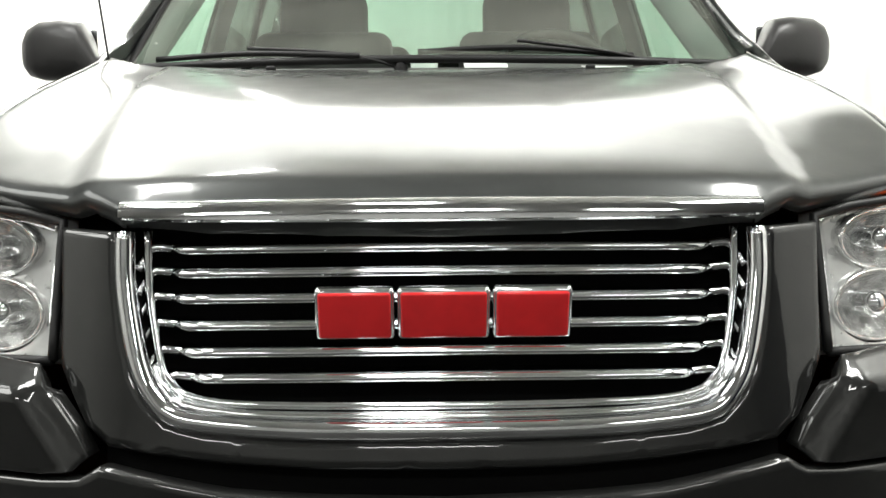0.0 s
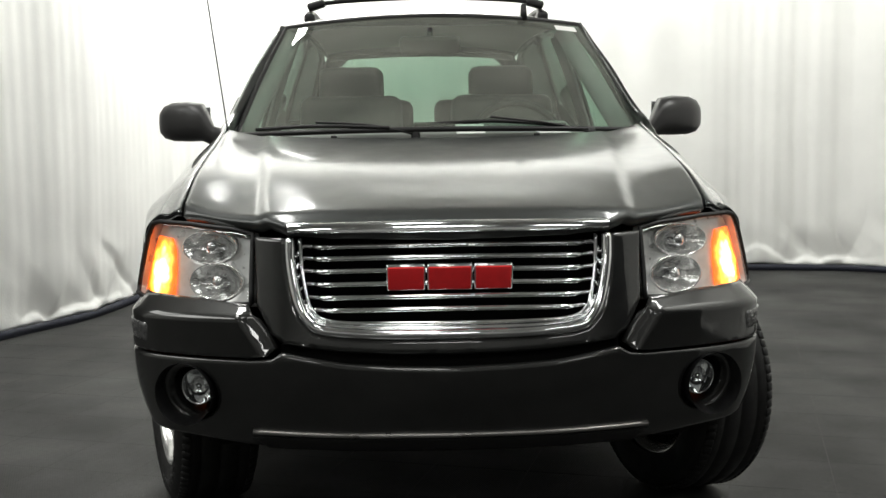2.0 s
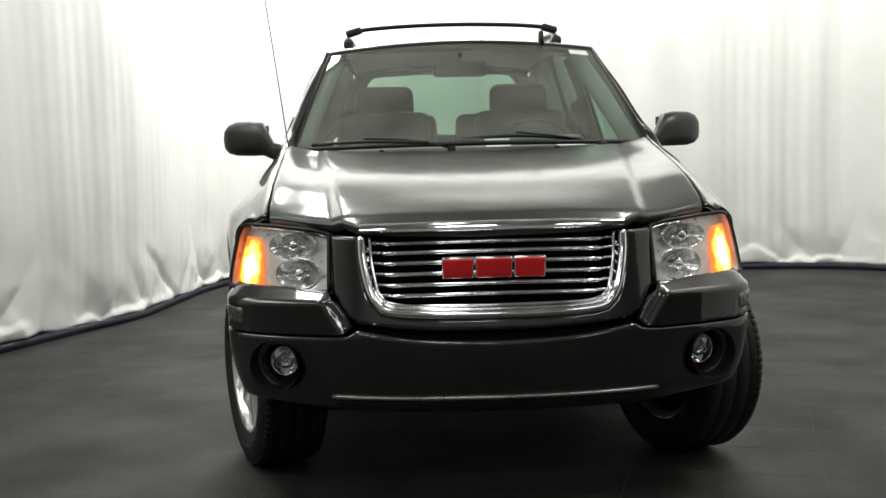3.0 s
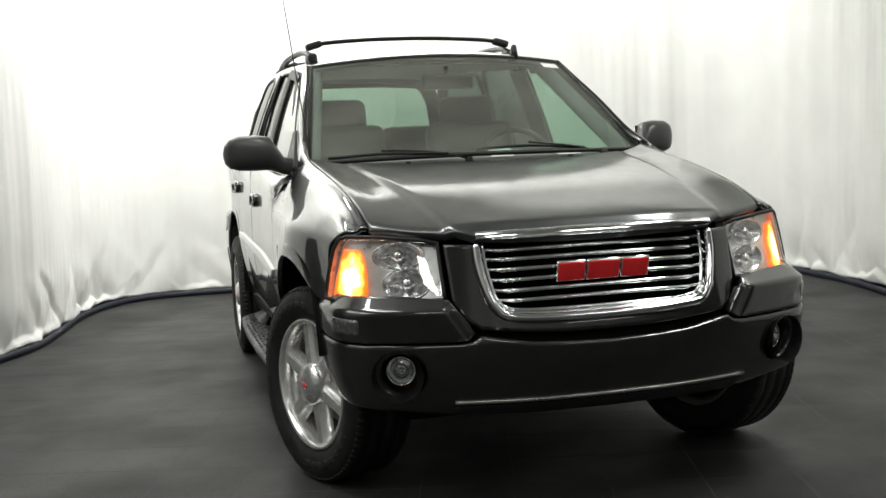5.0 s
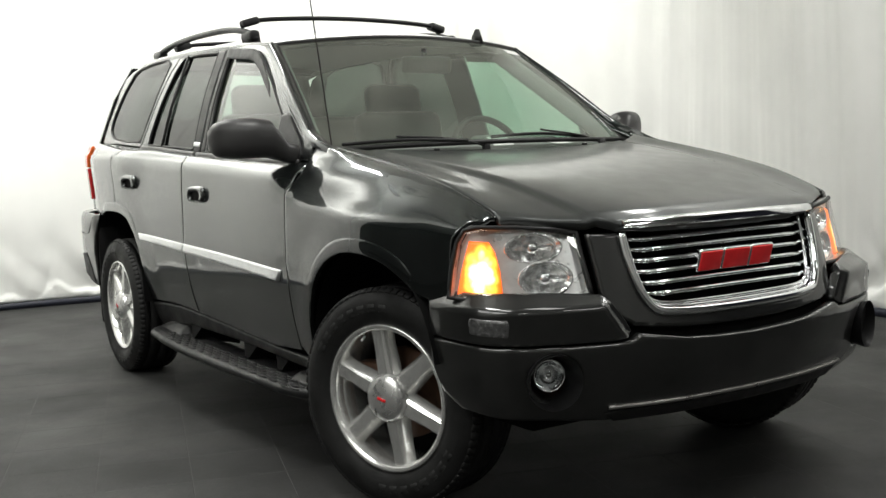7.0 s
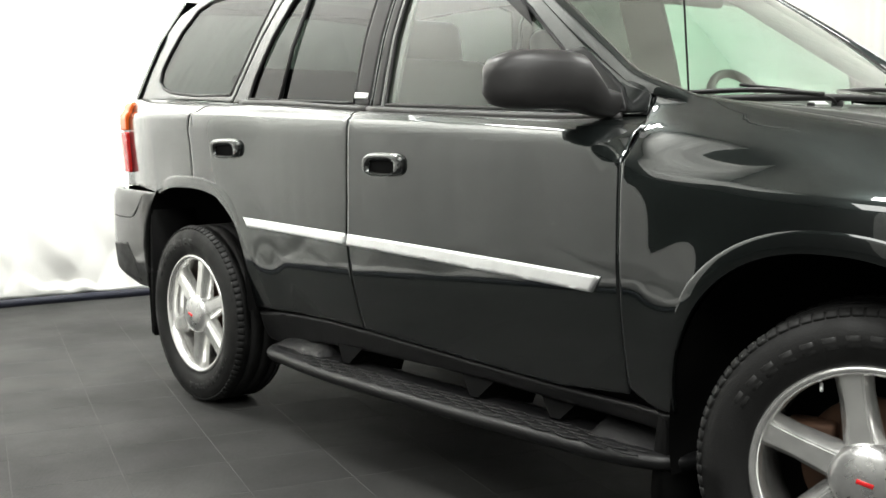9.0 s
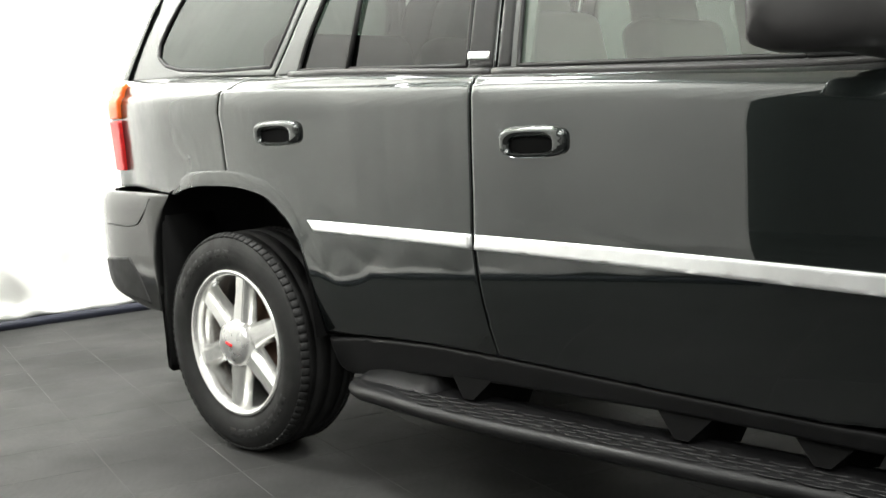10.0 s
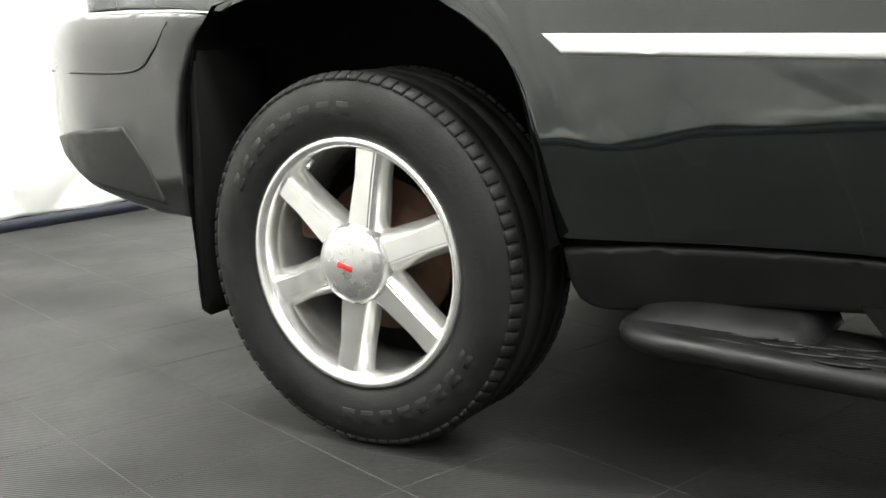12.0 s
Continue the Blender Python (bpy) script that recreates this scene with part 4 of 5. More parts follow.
def cowl_and_glass():
    yb = lambda u: 0.535 + 0.135 * u * u
    yt = lambda u: 1.205 + 0.105 * u * u
    xw = lambda v: 0.752 - 0.128 * v

    def ws(u, v):
        return (0.016 + u * xw(v) + 0.013 * max(0, u), yb(u) + (yt(u) - yb(u)) * v, 1.158 + 0.012 * (1 - u * u) + (1.634 - 0.022 * u * u - 1.158) * v + 0.018 * math.sin(math.pi * min(max(v, 0), 1)))

    n, m = 28, 16
    verts = [ws(-1 + 2 * i / n, j / m) for i in range(n + 1) for j in range(m + 1)]
    faces = [(i * (m + 1) + j, (i + 1) * (m + 1) + j, (i + 1) * (m + 1) + j + 1, i * (m + 1) + j + 1) for i in range(n) for j in range(m)]
    wind = part("windshield", from_faces(verts, faces), WINDSCREEN, car, "clear green-tinted windshield")
    wind.visible_shadow = False
    ring = [ws(-1 + 2 * i / n, 0) for i in range(n + 1)] + [ws(1, j / m) for j in range(1, m)] + [ws(1 - 2 * i / n, 1) for i in range(n + 1)] + [ws(-1, 1 - j / m) for j in range(1, m + 1)]
    part("windshield_seal", tube(ring, 0.010, 8), SEAL, wind)
    part("sticker", from_faces([(lambda p: (p[0], p[1] - 0.004, p[2]))(ws(u, v)) for u, v in ((0.80, 0.90), (0.94, 0.90), (0.94, 0.955), (0.80, 0.955))], [(0, 1, 2, 3)]), PAPER, wind, "white paper sticker")
    # pillars between the windshield and the doors
    for s in (-1, 1):
        rows = ((0.38, 0.772, 1.118, 0.758, 0.0, 1.132, 0.742, 0.0, 1.134), (0.50, 0.778, 1.142, 0.768, 0.0, 1.159, 0.752, 0.0, 1.162), (0.58, 0.7855, 1.162, 0.774, 0.0, 1.184, 0.752, 0.002, 1.190),
                (0.640, 0.7875, 1.176, 0.773, -0.006, 1.204, 0.746, -0.006, 1.208), (0.725, 0.777, 1.206, 0.763, -0.010, 1.236, 0.735, -0.013, 1.236),
                (0.81, 0.759, 1.260, 0.742, -0.010, 1.292, 0.712, 0.002, 1.294), (0.99, 0.727, 1.379, 0.708, -0.015, 1.412, 0.676, -0.005, 1.410),
                (1.17, 0.685, 1.505, 0.664, -0.015, 1.530, 0.638, -0.015, 1.524), (1.30, 0.656, 1.592, 0.635, 0.0, 1.620, 0.610, 0.010, 1.618))
        wide = 0.036 * max(0, s)
        foot = curve_points([(s * (r[1] + wide * 0.2), r[0], r[2]) for r in rows], 48)
        crest = curve_points([(s * (r[3] + wide * 0.6), r[0] + r[4], r[5]) for r in rows], 48)
        head = curve_points([(s * (r[6] + wide), r[0] + r[7], r[8]) for r in rows], 48)
        verts, faces = [], []
        n = 12
        for p, q, r in zip(foot, crest, head):
            top = q * 2 - (p + r) * 0.5
            inner = (p + r) * 0.5 + Vector((-s * 0.03, 0.03, -0.03))
            verts += [tuple(p * (1 - k / 9) ** 2 + top * (2 * k / 9 * (1 - k / 9)) + r * (k / 9) ** 2) for k in range(10)]
            verts += [tuple(r * 0.4 + inner * 0.6), tuple(p * 0.4 + inner * 0.6)]
        m = len(verts) // n
        faces = [(i * n + j, (i + 1) * n + j, (i + 1) * n + (j + 1) % n, i * n + (j + 1) % n) for i in range(m - 1) for j in range(n)]
        sharp(part("windshield_pillar", from_faces(verts, faces), PAINT, car), 50)
    # cowl with its black grille and the wipers
    verts, faces = [], []
    k = 24
    for i in range(k + 1):
        x = -0.76 + 1.52 * i / k
        a = abs(x) / 0.76
        y0 = 0.43 + 0.14 * a * a
        for dy, z in ((0.0, hood_point(x, 0.5)[2] - 0.040), (0.05, 1.120 - 0.004 * a), (0.10, 1.135), (0.16, 1.152)):
            verts.append((x, y0 + dy * (1 - 0.2 * a), z))
    faces = [(i * 4 + j, (i + 1) * 4 + j, (i + 1) * 4 + j + 1, i * 4 + j + 1) for i in range(k) for j in range(3)]
    part("cowl_panel", from_faces(verts, faces), COWL, car, "weathered grey plastic cowl panel")
    for x0, y0, x1, y1, z1 in ((-0.07, 0.545, -0.66, 0.655, 1.190), (0.58, 0.600, -0.03, 0.575, 1.200)):
        arm = part("wiper", tube(curve_points([(x0, y0, 1.150), (x0 + (x1 - x0) * 0.12, y0 - 0.01, 1.170), (x0 + (x1 - x0) * 0.30, (y0 + y1) / 2 - 0.02, 1.190), (x0 + (x1 - x0) * 0.62, y1 - 0.035, z1 + 0.012)], 16), 0.006, 8, 0.7), SEAL, car, "black wiper arm and blade")
        part("blade", tube(curve_points([(x0 + (x1 - x0) * 0.16, y0 - 0.012, 1.178), (x0 + (x1 - x0) * 0.6, (y0 + y1) / 2 - 0.022, z1 - 0.003), (x1, y1 - 0.008, z1 - 0.012)], 14), 0.0048, 6, 1.6), SEAL, arm)
        part("pivot", lathe([(0.0, 0.02), (0.014, 0.018), (0.017, 0.0), (0.017, -0.02)], 16, "z"), SEAL, arm).location = (x0, y0, 1.150)


def roof():
    ys = [1.33, 1.6, 2.0, 2.4, 2.8, 3.15, 3.44]
    wide = [0.618, 0.634, 0.636, 0.632, 0.622, 0.606, 0.575]
    front = [(0.52, 1.278), (0.36, 1.240), (0.18, 1.215)]
    ol = [(-x, y) for x, y in front[::-1]][::-1] + [(0, 1.205)] + front[::-1] + list(zip(wide, ys)) + [(0.3, 3.50), (0, 3.51), (-0.3, 3.50)] + [(-w, y) for w, y in list(zip(wide, ys))[::-1]]
    part("roof", patch(ol, roof_point, 0.05, edge=0.008, depth=0.03), PAINT, car)
    for s in (-1, 1):
        line = curve_points([(s * 0.535, 1.68, roof_point(0.53, 1.68)[2]), (s * 0.545, 1.76, roof_point(0.53, 1.76)[2] + 0.034), (s * 0.552, 1.95, 1.742), (s * 0.555, 2.3, 1.755), (s * 0.550, 2.7, 1.752), (s * 0.540, 2.98, 1.728), (s * 0.53, 3.12, roof_point(0.52, 3.12)[2])], 40)
        rail = part("roof_rail", tube(line, 0.020, 10, 0.75), PLASTIC, car, "black roof rail")
        for y in (1.74, 3.02):
            part("rail_foot", box((0.05, 0.13, 0.05), (s * 0.540, y, roof_point(0.54, y)[2] + 0.018), 0.018, None, 3), PLASTIC, rail)
    for y, dz in ((1.80, 0.0), (2.72, -0.030)):
        pts = curve_points([(-0.55, y, 1.752 + dz), (-0.46, y, 1.776 + dz), (-0.25, y, 1.790 + dz), (0, y, 1.795 + dz), (0.25, y, 1.790 + dz), (0.46, y, 1.776 + dz), (0.55, y, 1.752 + dz)], 30)
        bar = part("cross_bar", tube(pts, 0.018, 10, 0.6), PLASTIC, car, "black roof rack cross bar")
        for s in (-1, 1):
            part("clamp", box((0.085, 0.06, 0.036), (s * 0.515, y, 1.764 + dz), 0.012, pose(0, 0, 0, 0, s * 16, 0), 3), SEAL, bar)
    fin = from_faces([(0.404 + dx, y, z) for dx in (-0.011, 0.011) for y, z in ((1.225, 1.628), (1.305, 1.640), (1.300, 1.668), (1.272, 1.700), (1.258, 1.700))], [(0, 1, 2, 3, 4), (9, 8, 7, 6, 5), (0, 1, 6, 5), (1, 2, 7, 6), (2, 3, 8, 7), (3, 4, 9, 8), (4, 0, 5, 9)])
    bmesh.ops.bevel(fin, geom=list(fin.edges), offset=0.004, segments=2, affect="EDGES")
    part("roof_antenna", fin, SEAL, car, "small black antenna fin")
    rod = part("radio_antenna", tube([(-0.742, 0.556, 1.115), (-0.752, 0.555, 1.20), (-0.800, 0.551, 1.60), (-0.849, 0.546, 2.0)], 0.0026, 8), SEAL, car, "thin black antenna rod")
    part("antenna_base", lathe([(0.0, 0.03), (0.006, 0.03), (0.010, 0.01), (0.016, 0.0), (0.016, -0.02)], 16, "z"), SEAL, rod).location = (-0.743, 0.556, 1.128)


def front_end():
    cx = lambda x: BUMPER.find(x)
    L = cx(0.8745)
    half = [(0.0, 0.568), (0.15, 0.572), (0.27, 0.580), (0.38, 0.597), (cx(0.425), 0.606), (cx(0.452), 0.590), (cx(0.50), 0.586), (cx(0.62), 0.586), (cx(0.76), 0.588), (L, 0.598), (L, 0.50), (L - 0.03, 0.43), (L - 0.10, 0.385), (cx(0.68), 0.360), (cx(0.55), 0.345), (0.3, 0.335), (0, 0.333)]
    ol = half[:-1] + [(0, 0.333)] + [(-p, z) for p, z in half[1:-1]][::-1]
    fogs = []
    for s in (-1, 1):
        c = s * cx(0.676)
        fogs.append([(c + 0.075 * math.cos(a), 0.488 + 0.072 * math.sin(a)) for a in [2 * math.pi * i / 28 for i in range(28)]])
    mouth = [(-0.54, 0.372), (-0.50, 0.379), (0.50, 0.379), (0.54, 0.372), (0.50, 0.342), (-0.50, 0.342)]
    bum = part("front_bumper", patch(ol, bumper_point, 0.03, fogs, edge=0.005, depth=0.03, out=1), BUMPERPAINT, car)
    lip = [bumper_point(-0.53 + 1.06 * i / 40, 0.389 + 0.003 * (abs(i - 20) / 20) ** 2) for i in range(41)]
    part("lower_strip", tube([(x, y - 0.004, z) for x, y, z in lip], 0.009, 8, 0.8), STRIP, bum, "satin dark grey lower strip")
    part("lower_mouth", patch([(p, z) for p, z in mouth], bumper_point, 0.04, edge=0.002, depth=0.004, lift=0.003), SEAL, bum)
    for s in (-1, 1):
        corner = [(cx(0.447), 0.612), (cx(0.466), 0.645), (cx(0.495), 0.690), (cx(0.522), 0.722), (cx(0.66), 0.735), (cx(0.78), 0.7385), (L - 0.03, 0.737), (L, 0.732), (L, 0.604), (cx(0.76), 0.594), (cx(0.62), 0.592), (cx(0.50), 0.592), (cx(0.46), 0.597)]

        def corner_point(p, z):
            x, y, nx, ny = BUMPER.at(p)
            start = cx(0.446) + (cx(0.532) - cx(0.446)) * (z - 0.600) / 0.125
            side = 0.020 * max(0.0, 1 - max(0.0, abs(p) - start) / 0.034)
            top = 0.065 * max(0.0, (z - 0.690) / 0.047)
            k = (side ** 3 + top ** 3 + 1e-9) ** (1 / 3) - 0.001
            return (x - nx * top * 0.5, y + k, z)

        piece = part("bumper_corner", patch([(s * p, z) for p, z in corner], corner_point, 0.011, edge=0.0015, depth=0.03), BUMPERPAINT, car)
        m0, m1 = cx(0.792), cx(0.858)
        mk = [(m0 + 0.004, 0.616), (m0, 0.624), (m0, 0.660), (m0 + 0.006, 0.668), (m1 - 0.006, 0.672), (m1, 0.664), (m1, 0.630), (m1 - 0.006, 0.622)]
        mkp = patch([(s * p, z) for p, z in mk], bumper_point, 0.02, edge=0.003, depth=0.006, lift=0.004)
        part("side_marker", mkp, LENSWHITE, piece, "clear side marker lens")
        # fog lamp in its round well
        x, y, nx, ny = BUMPER.at(s * cx(0.676))
        turn = Vector((0, -1, 0)).rotation_difference(Vector((s * 0.36, -1, 0)).normalized()).to_matrix().to_4x4()
        well = lathe([(0.082, -0.050), (0.078, -0.030), (0.068, 0.010), (0.060, 0.045), (0.050, 0.060)], 36, "y")
        well = part("fog_lamp", well, PLASTIC, bum, "round clear fog lamp in a black well")
        well.matrix_local = Matrix.Translation((x, y + 0.034, 0.490)) @ turn
        part("reflector", lathe([(0.0, 0.055), (0.02, 0.052), (0.036, 0.040), (0.044, 0.018), (0.047, 0.016), (0.048, 0.030)], 32, "y"), CHROME, well).location = (-s * 0.004, 0, 0.006)
        part("bulb", lathe([(0.0, 0.020), (0.008, 0.022), (0.011, 0.03), (0.011, 0.055)], 16, "y"), CHROME, well).location = (-s * 0.004, 0, 0.006)
        lens = part("lens", lathe([(0.0, 0.006), (0.025, 0.009), (0.042, 0.016), (0.046, 0.022)], 32, "y"), LENS, well)
        lens.location = (-s * 0.004, 0, 0.006)
        lens.visible_shadow = False
        headlight(s)
    # body-coloured surround of the grille
    outer = [(0.0, 0.598), (0.15, 0.600), (0.27, 0.606), (0.36, 0.614), (0.425, 0.622), (0.458, 0.645), (0.486, 0.690), (0.499, 0.714), (0.502, 0.80), (0.507, 0.890), (0.480, 0.889)]
    inner = [(0.421, 0.887), (0.419, 0.83), (0.408, 0.760), (0.394, 0.708), (0.376, 0.678), (0.348, 0.653), (0.30, 0.643), (0.20, 0.637), (0.10, 0.635), (0.0, 0.635)]
    half = outer + inner[:-1]
    ol = outer + inner + [(-x, z) for x, z in inner[:-1]][::-1] + [(-x, z) for x, z in outer[1:]][::-1]
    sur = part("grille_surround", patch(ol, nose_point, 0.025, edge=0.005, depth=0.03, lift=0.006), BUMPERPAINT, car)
    # Black sheet set back below the surround for the recess's shade.
    ledge = [(-0.45, 0.66), (-0.36, 0.64), (0.0, 0.62), (0.36, 0.64), (0.45, 0.66), (0.45, 0.55), (0.0, 0.54), (-0.45, 0.55)]
    part("ledge_shade", patch(ledge, nose_point, 0.04, edge=0.002, depth=0.004, lift=-0.030), DARK, sur)
    # grille: bright frame, inner ring, six bars, dark core
    def line(half, dy):
        full = [(-x, z) for x, z in half] + [(x, z) for x, z in half[::-1]]
        return [(lambda p: (p[0], p[1] + dy, p[2]))(nose_point(x, z)) for x, z in full]
    uh = [(0.411, 0.886), (0.408, 0.824), (0.396, 0.758), (0.383, 0.714), (0.366, 0.685), (0.343, 0.664), (0.30, 0.655), (0.2, 0.649), (0.08, 0.647)]
    gr = part("grille", tube(curve_points(line(uh, -0.006), 110), 0.0135, 14, 1.0), CHROME, car, "chrome grille with six bars")
    ih = [(0.386, 0.886), (0.382, 0.821), (0.376, 0.779), (0.364, 0.723), (0.351, 0.699), (0.328, 0.682), (0.278, 0.674), (0.205, 0.672), (0.08, 0.671)]
    part("inner_ring", tube(curve_points(line(ih, 0.016), 80), 0.0065, 8), CHROME, gr)
    ih2 = [(0.372, 0.72), (0.358, 0.692), (0.334, 0.673), (0.28, 0.664), (0.20, 0.660), (0.06, 0.659)]
    part("inner_ring", tube(curve_points(line(ih2, 0.012), 60), 0.0065, 8), CHROME, gr)
    n = 30
    verts, faces = [], []
    for i in range(n + 1):
        x = -0.415 + 0.830 * i / n
        b = 0.005 * (1 - (x / 0.415) ** 2)
        c = smooth(0.415, 0.36, abs(x))
        y = nose_y(abs(x)) - 0.004
        for dy, z in ((0.02, 0.928 + b), (-0.012, 0.926 + b), (-0.019, 0.923 + b), (-0.023, 0.918 + b), (-0.026, 0.908 - 0.002 * c), (-0.022, 0.905 - 0.003 * c), (0.02, 0.904 - 0.003 * c)):
            verts.append((x, y + dy, z))
    faces = [(i * 7 + j, (i + 1) * 7 + j, (i + 1) * 7 + j + 1, i * 7 + j + 1) for i in range(n) for j in range(6)] + [tuple(range(7)), tuple(n * 7 + j for j in range(7))]
    sharp(part("top_bar", from_faces(verts, faces), CHROME, gr), 30)
    for k, (z, w) in enumerate(((0.862, 0.362), (0.832, 0.361), (0.800, 0.360), (0.767, 0.356), (0.734, 0.349), (0.7025, 0.332))):
        verts, faces = [], []
        m = 24
        for i in range(m + 1):
            x = -w + 2 * w * i / m
            end = max(0, (abs(x) - w + 0.02) / 0.02)
            y = nose_y(abs(x)) - 0.28 * (0.9 - z) + 0.012 + 0.02 * end
            zz = z + 0.004 * (1 - (x / w) ** 2)
            for dy, dz in ((0.035, 0.006), (0.0, 0.0085), (-0.009, 0.003), (-0.009, -0.002), (0.0, -0.0075), (0.035, -0.004)):
                verts.append((x, y + dy, zz + dz))
        faces = [(i * 6 + j, (i + 1) * 6 + j, (i + 1) * 6 + (j + 1) % 6, i * 6 + (j + 1) % 6) for i in range(m) for j in range(6)] + [tuple(range(6)), tuple(m * 6 + j for j in range(6))]
        part("grille_bar", from_faces(verts, faces), CHROME, gr)
        for s in (-1, 1):
            e = w + 0.030
            a = nose_point(s * e, z)
            part("bar_end", tube(curve_points([(s * (e + 0.006), a[1] + 0.006, z - 0.026), (s * e, a[1] + 0.016, z - 0.014), (s * (w + 0.016), a[1] + 0.020, z + 0.002), (s * (w - 0.004), a[1] + 0.018, z + 0.002), (s * (w - 0.03), a[1] + 0.012, z)], 14), 0.0062, 8), CHROME, gr)
    core = [(-x, z) for x, z in uh] + [(x, z) for x, z in uh[::-1]] + [(0.405, 0.905), (-0.405, 0.905)]
    part("core", patch([(x * 1.0, z) for x, z in core], nose_point, 0.05, edge=0.002, depth=0.004, lift=-0.055), DARK, gr)
    for s in (-1, 1):
        part("core_side", from_faces([nose_point(s * 0.412, 0.90), nose_point(s * 0.372, 0.69), (s * 0.372, nose_point(0.372, 0.69)[1] + 0.06, 0.69), (s * 0.41, nose_point(0.41, 0.9)[1] + 0.06, 0.90)], [(0, 1, 2, 3)]), DARK, gr)
    emblem(gr)


def emblem(gr):
    """The maker's mark as three plain red enamel blocks with bright rims."""
    blocks = ((-0.160, -0.065), (-0.057, 0.055), (0.063, 0.158))
    turn = pose(0, 0, 0, 16, 0, 0)
    for i, (a, b) in enumerate(blocks):
        c, w = (a + b) / 2, b - a
        at = Vector((c, -0.672, 0.7885))
        rim = box((w + 0.005, 0.016, 0.071), (0, 0, 0), 0.006, None, 3)
        red = box((w - 0.004, 0.008, 0.062), (0, -0.0075, 0), 0.0035, None, 3)
        for name, bm, mat in (("emblem_rim", rim, CHROME), ("emblem_block", red, REDENAMEL)):
            bmesh.ops.transform(bm, matrix=Matrix.Translation(at) @ turn, verts=bm.verts)
            part(name, bm, mat, gr, "plain red enamel block" if mat is REDENAMEL else "")


def headlight(s):
    cx = LIGHT.find
    a = cx(0.507)
    ol = [(a, 0.716), (a + 0.004, 0.80), (a + 0.006, 0.893), (a + 0.07, 0.905), (a + 0.20, 0.918), (cx(0.785), 0.922), (cx(0.812), 0.914), (cx(0.827), 0.880), (cx(0.839), 0.80), (cx(0.846), 0.722), (cx(0.78), 0.712), (cx(0.65), 0.710)]
    ol = [(s * p, z) for p, z in ol]
    bowls = ((0.645, 0.858, 0.084, 0.043), (0.622, 0.768, 0.080, 0.049))
    cups = [[(s * cx(px) + rx * 0.96 * math.cos(2 * math.pi * i / 28), z + rz * 0.96 * math.sin(2 * math.pi * i / 28)) for i in range(28)] for px, z, rx, rz in bowls]
    root = part("headlight", patch(shrink(ol, 0.001), light_point, 0.02, cups, edge=0.002, depth=0.004, lift=-0.030), HOUSING, car, "clear headlight with lit amber turn lamp")
    lens = part("lens", patch(ol, light_point, 0.03, edge=0.006, depth=0.010, lift=0.0), LENS, root)
    lens.visible_shadow = False
    # side walls of the housing
    r = resample(ol, 0.03)
    verts, faces = [], []
    for p, z in r:
        q = Vector(light_point(p, z))
        x, y, nx, ny = LIGHT.at(p)
        n = Vector((nx, ny, 0))
        verts += [q - n * 0.008, q - n * 0.034]
    n = len(r)
    faces = [(2 * i, 2 * ((i + 1) % n), 2 * ((i + 1) % n) + 1, 2 * i + 1) for i in range(n)]
    part("bezel", from_faces(verts, faces), HOUSING, root)
    part("gasket", tube([(lambda q: (q[0], q[1] + 0.004, q[2]))(light_point(p, z)) for p, z in r + r[:1]], 0.007, 6, 1.0, (0, 0, 1)), SEAL, root)
    for px, z, rx, rz in bowls:
        p = s * cx(px)
        x, y, nx, ny = LIGHT.at(p)
        q = Vector(light_point(p, z))
        nrm = Vector((0.42 * s, -1, 0.1)).normalized()
        turn = Vector((0, -1, 0)).rotation_difference(nrm).to_matrix().to_4x4()
        bowl = lathe([(0.0, 0.052), (0.18, 0.050), (0.5, 0.040), (0.8, 0.020), (0.97, -0.002), (1.03, -0.004), (1.05, 0.002), (1.05, 0.05)], 40, "y")
        bmesh.ops.scale(bowl, vec=(rx, 1, rz), verts=bowl.verts)
        ob = part("reflector", bowl, REFLECT, root)
        ob.matrix_local = Matrix.Translation(q - nrm * 0.028) @ turn
        bulb = lathe([(0.0, -0.006), (0.010, -0.002), (0.013, 0.01), (0.013, 0.05)], 16, "y")
        bmesh.ops.scale(bulb, vec=(1.5, 1, 1.5), verts=bulb.verts)
        ob = part("bulb", bulb, CHROME, root)
        ob.matrix_local = Matrix.Translation(q - nrm * 0.028) @ turn
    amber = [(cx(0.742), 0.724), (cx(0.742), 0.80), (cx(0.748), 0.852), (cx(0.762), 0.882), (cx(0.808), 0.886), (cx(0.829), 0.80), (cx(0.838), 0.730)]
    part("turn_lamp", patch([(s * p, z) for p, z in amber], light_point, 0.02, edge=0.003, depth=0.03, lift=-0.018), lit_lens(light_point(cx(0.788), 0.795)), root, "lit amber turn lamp")


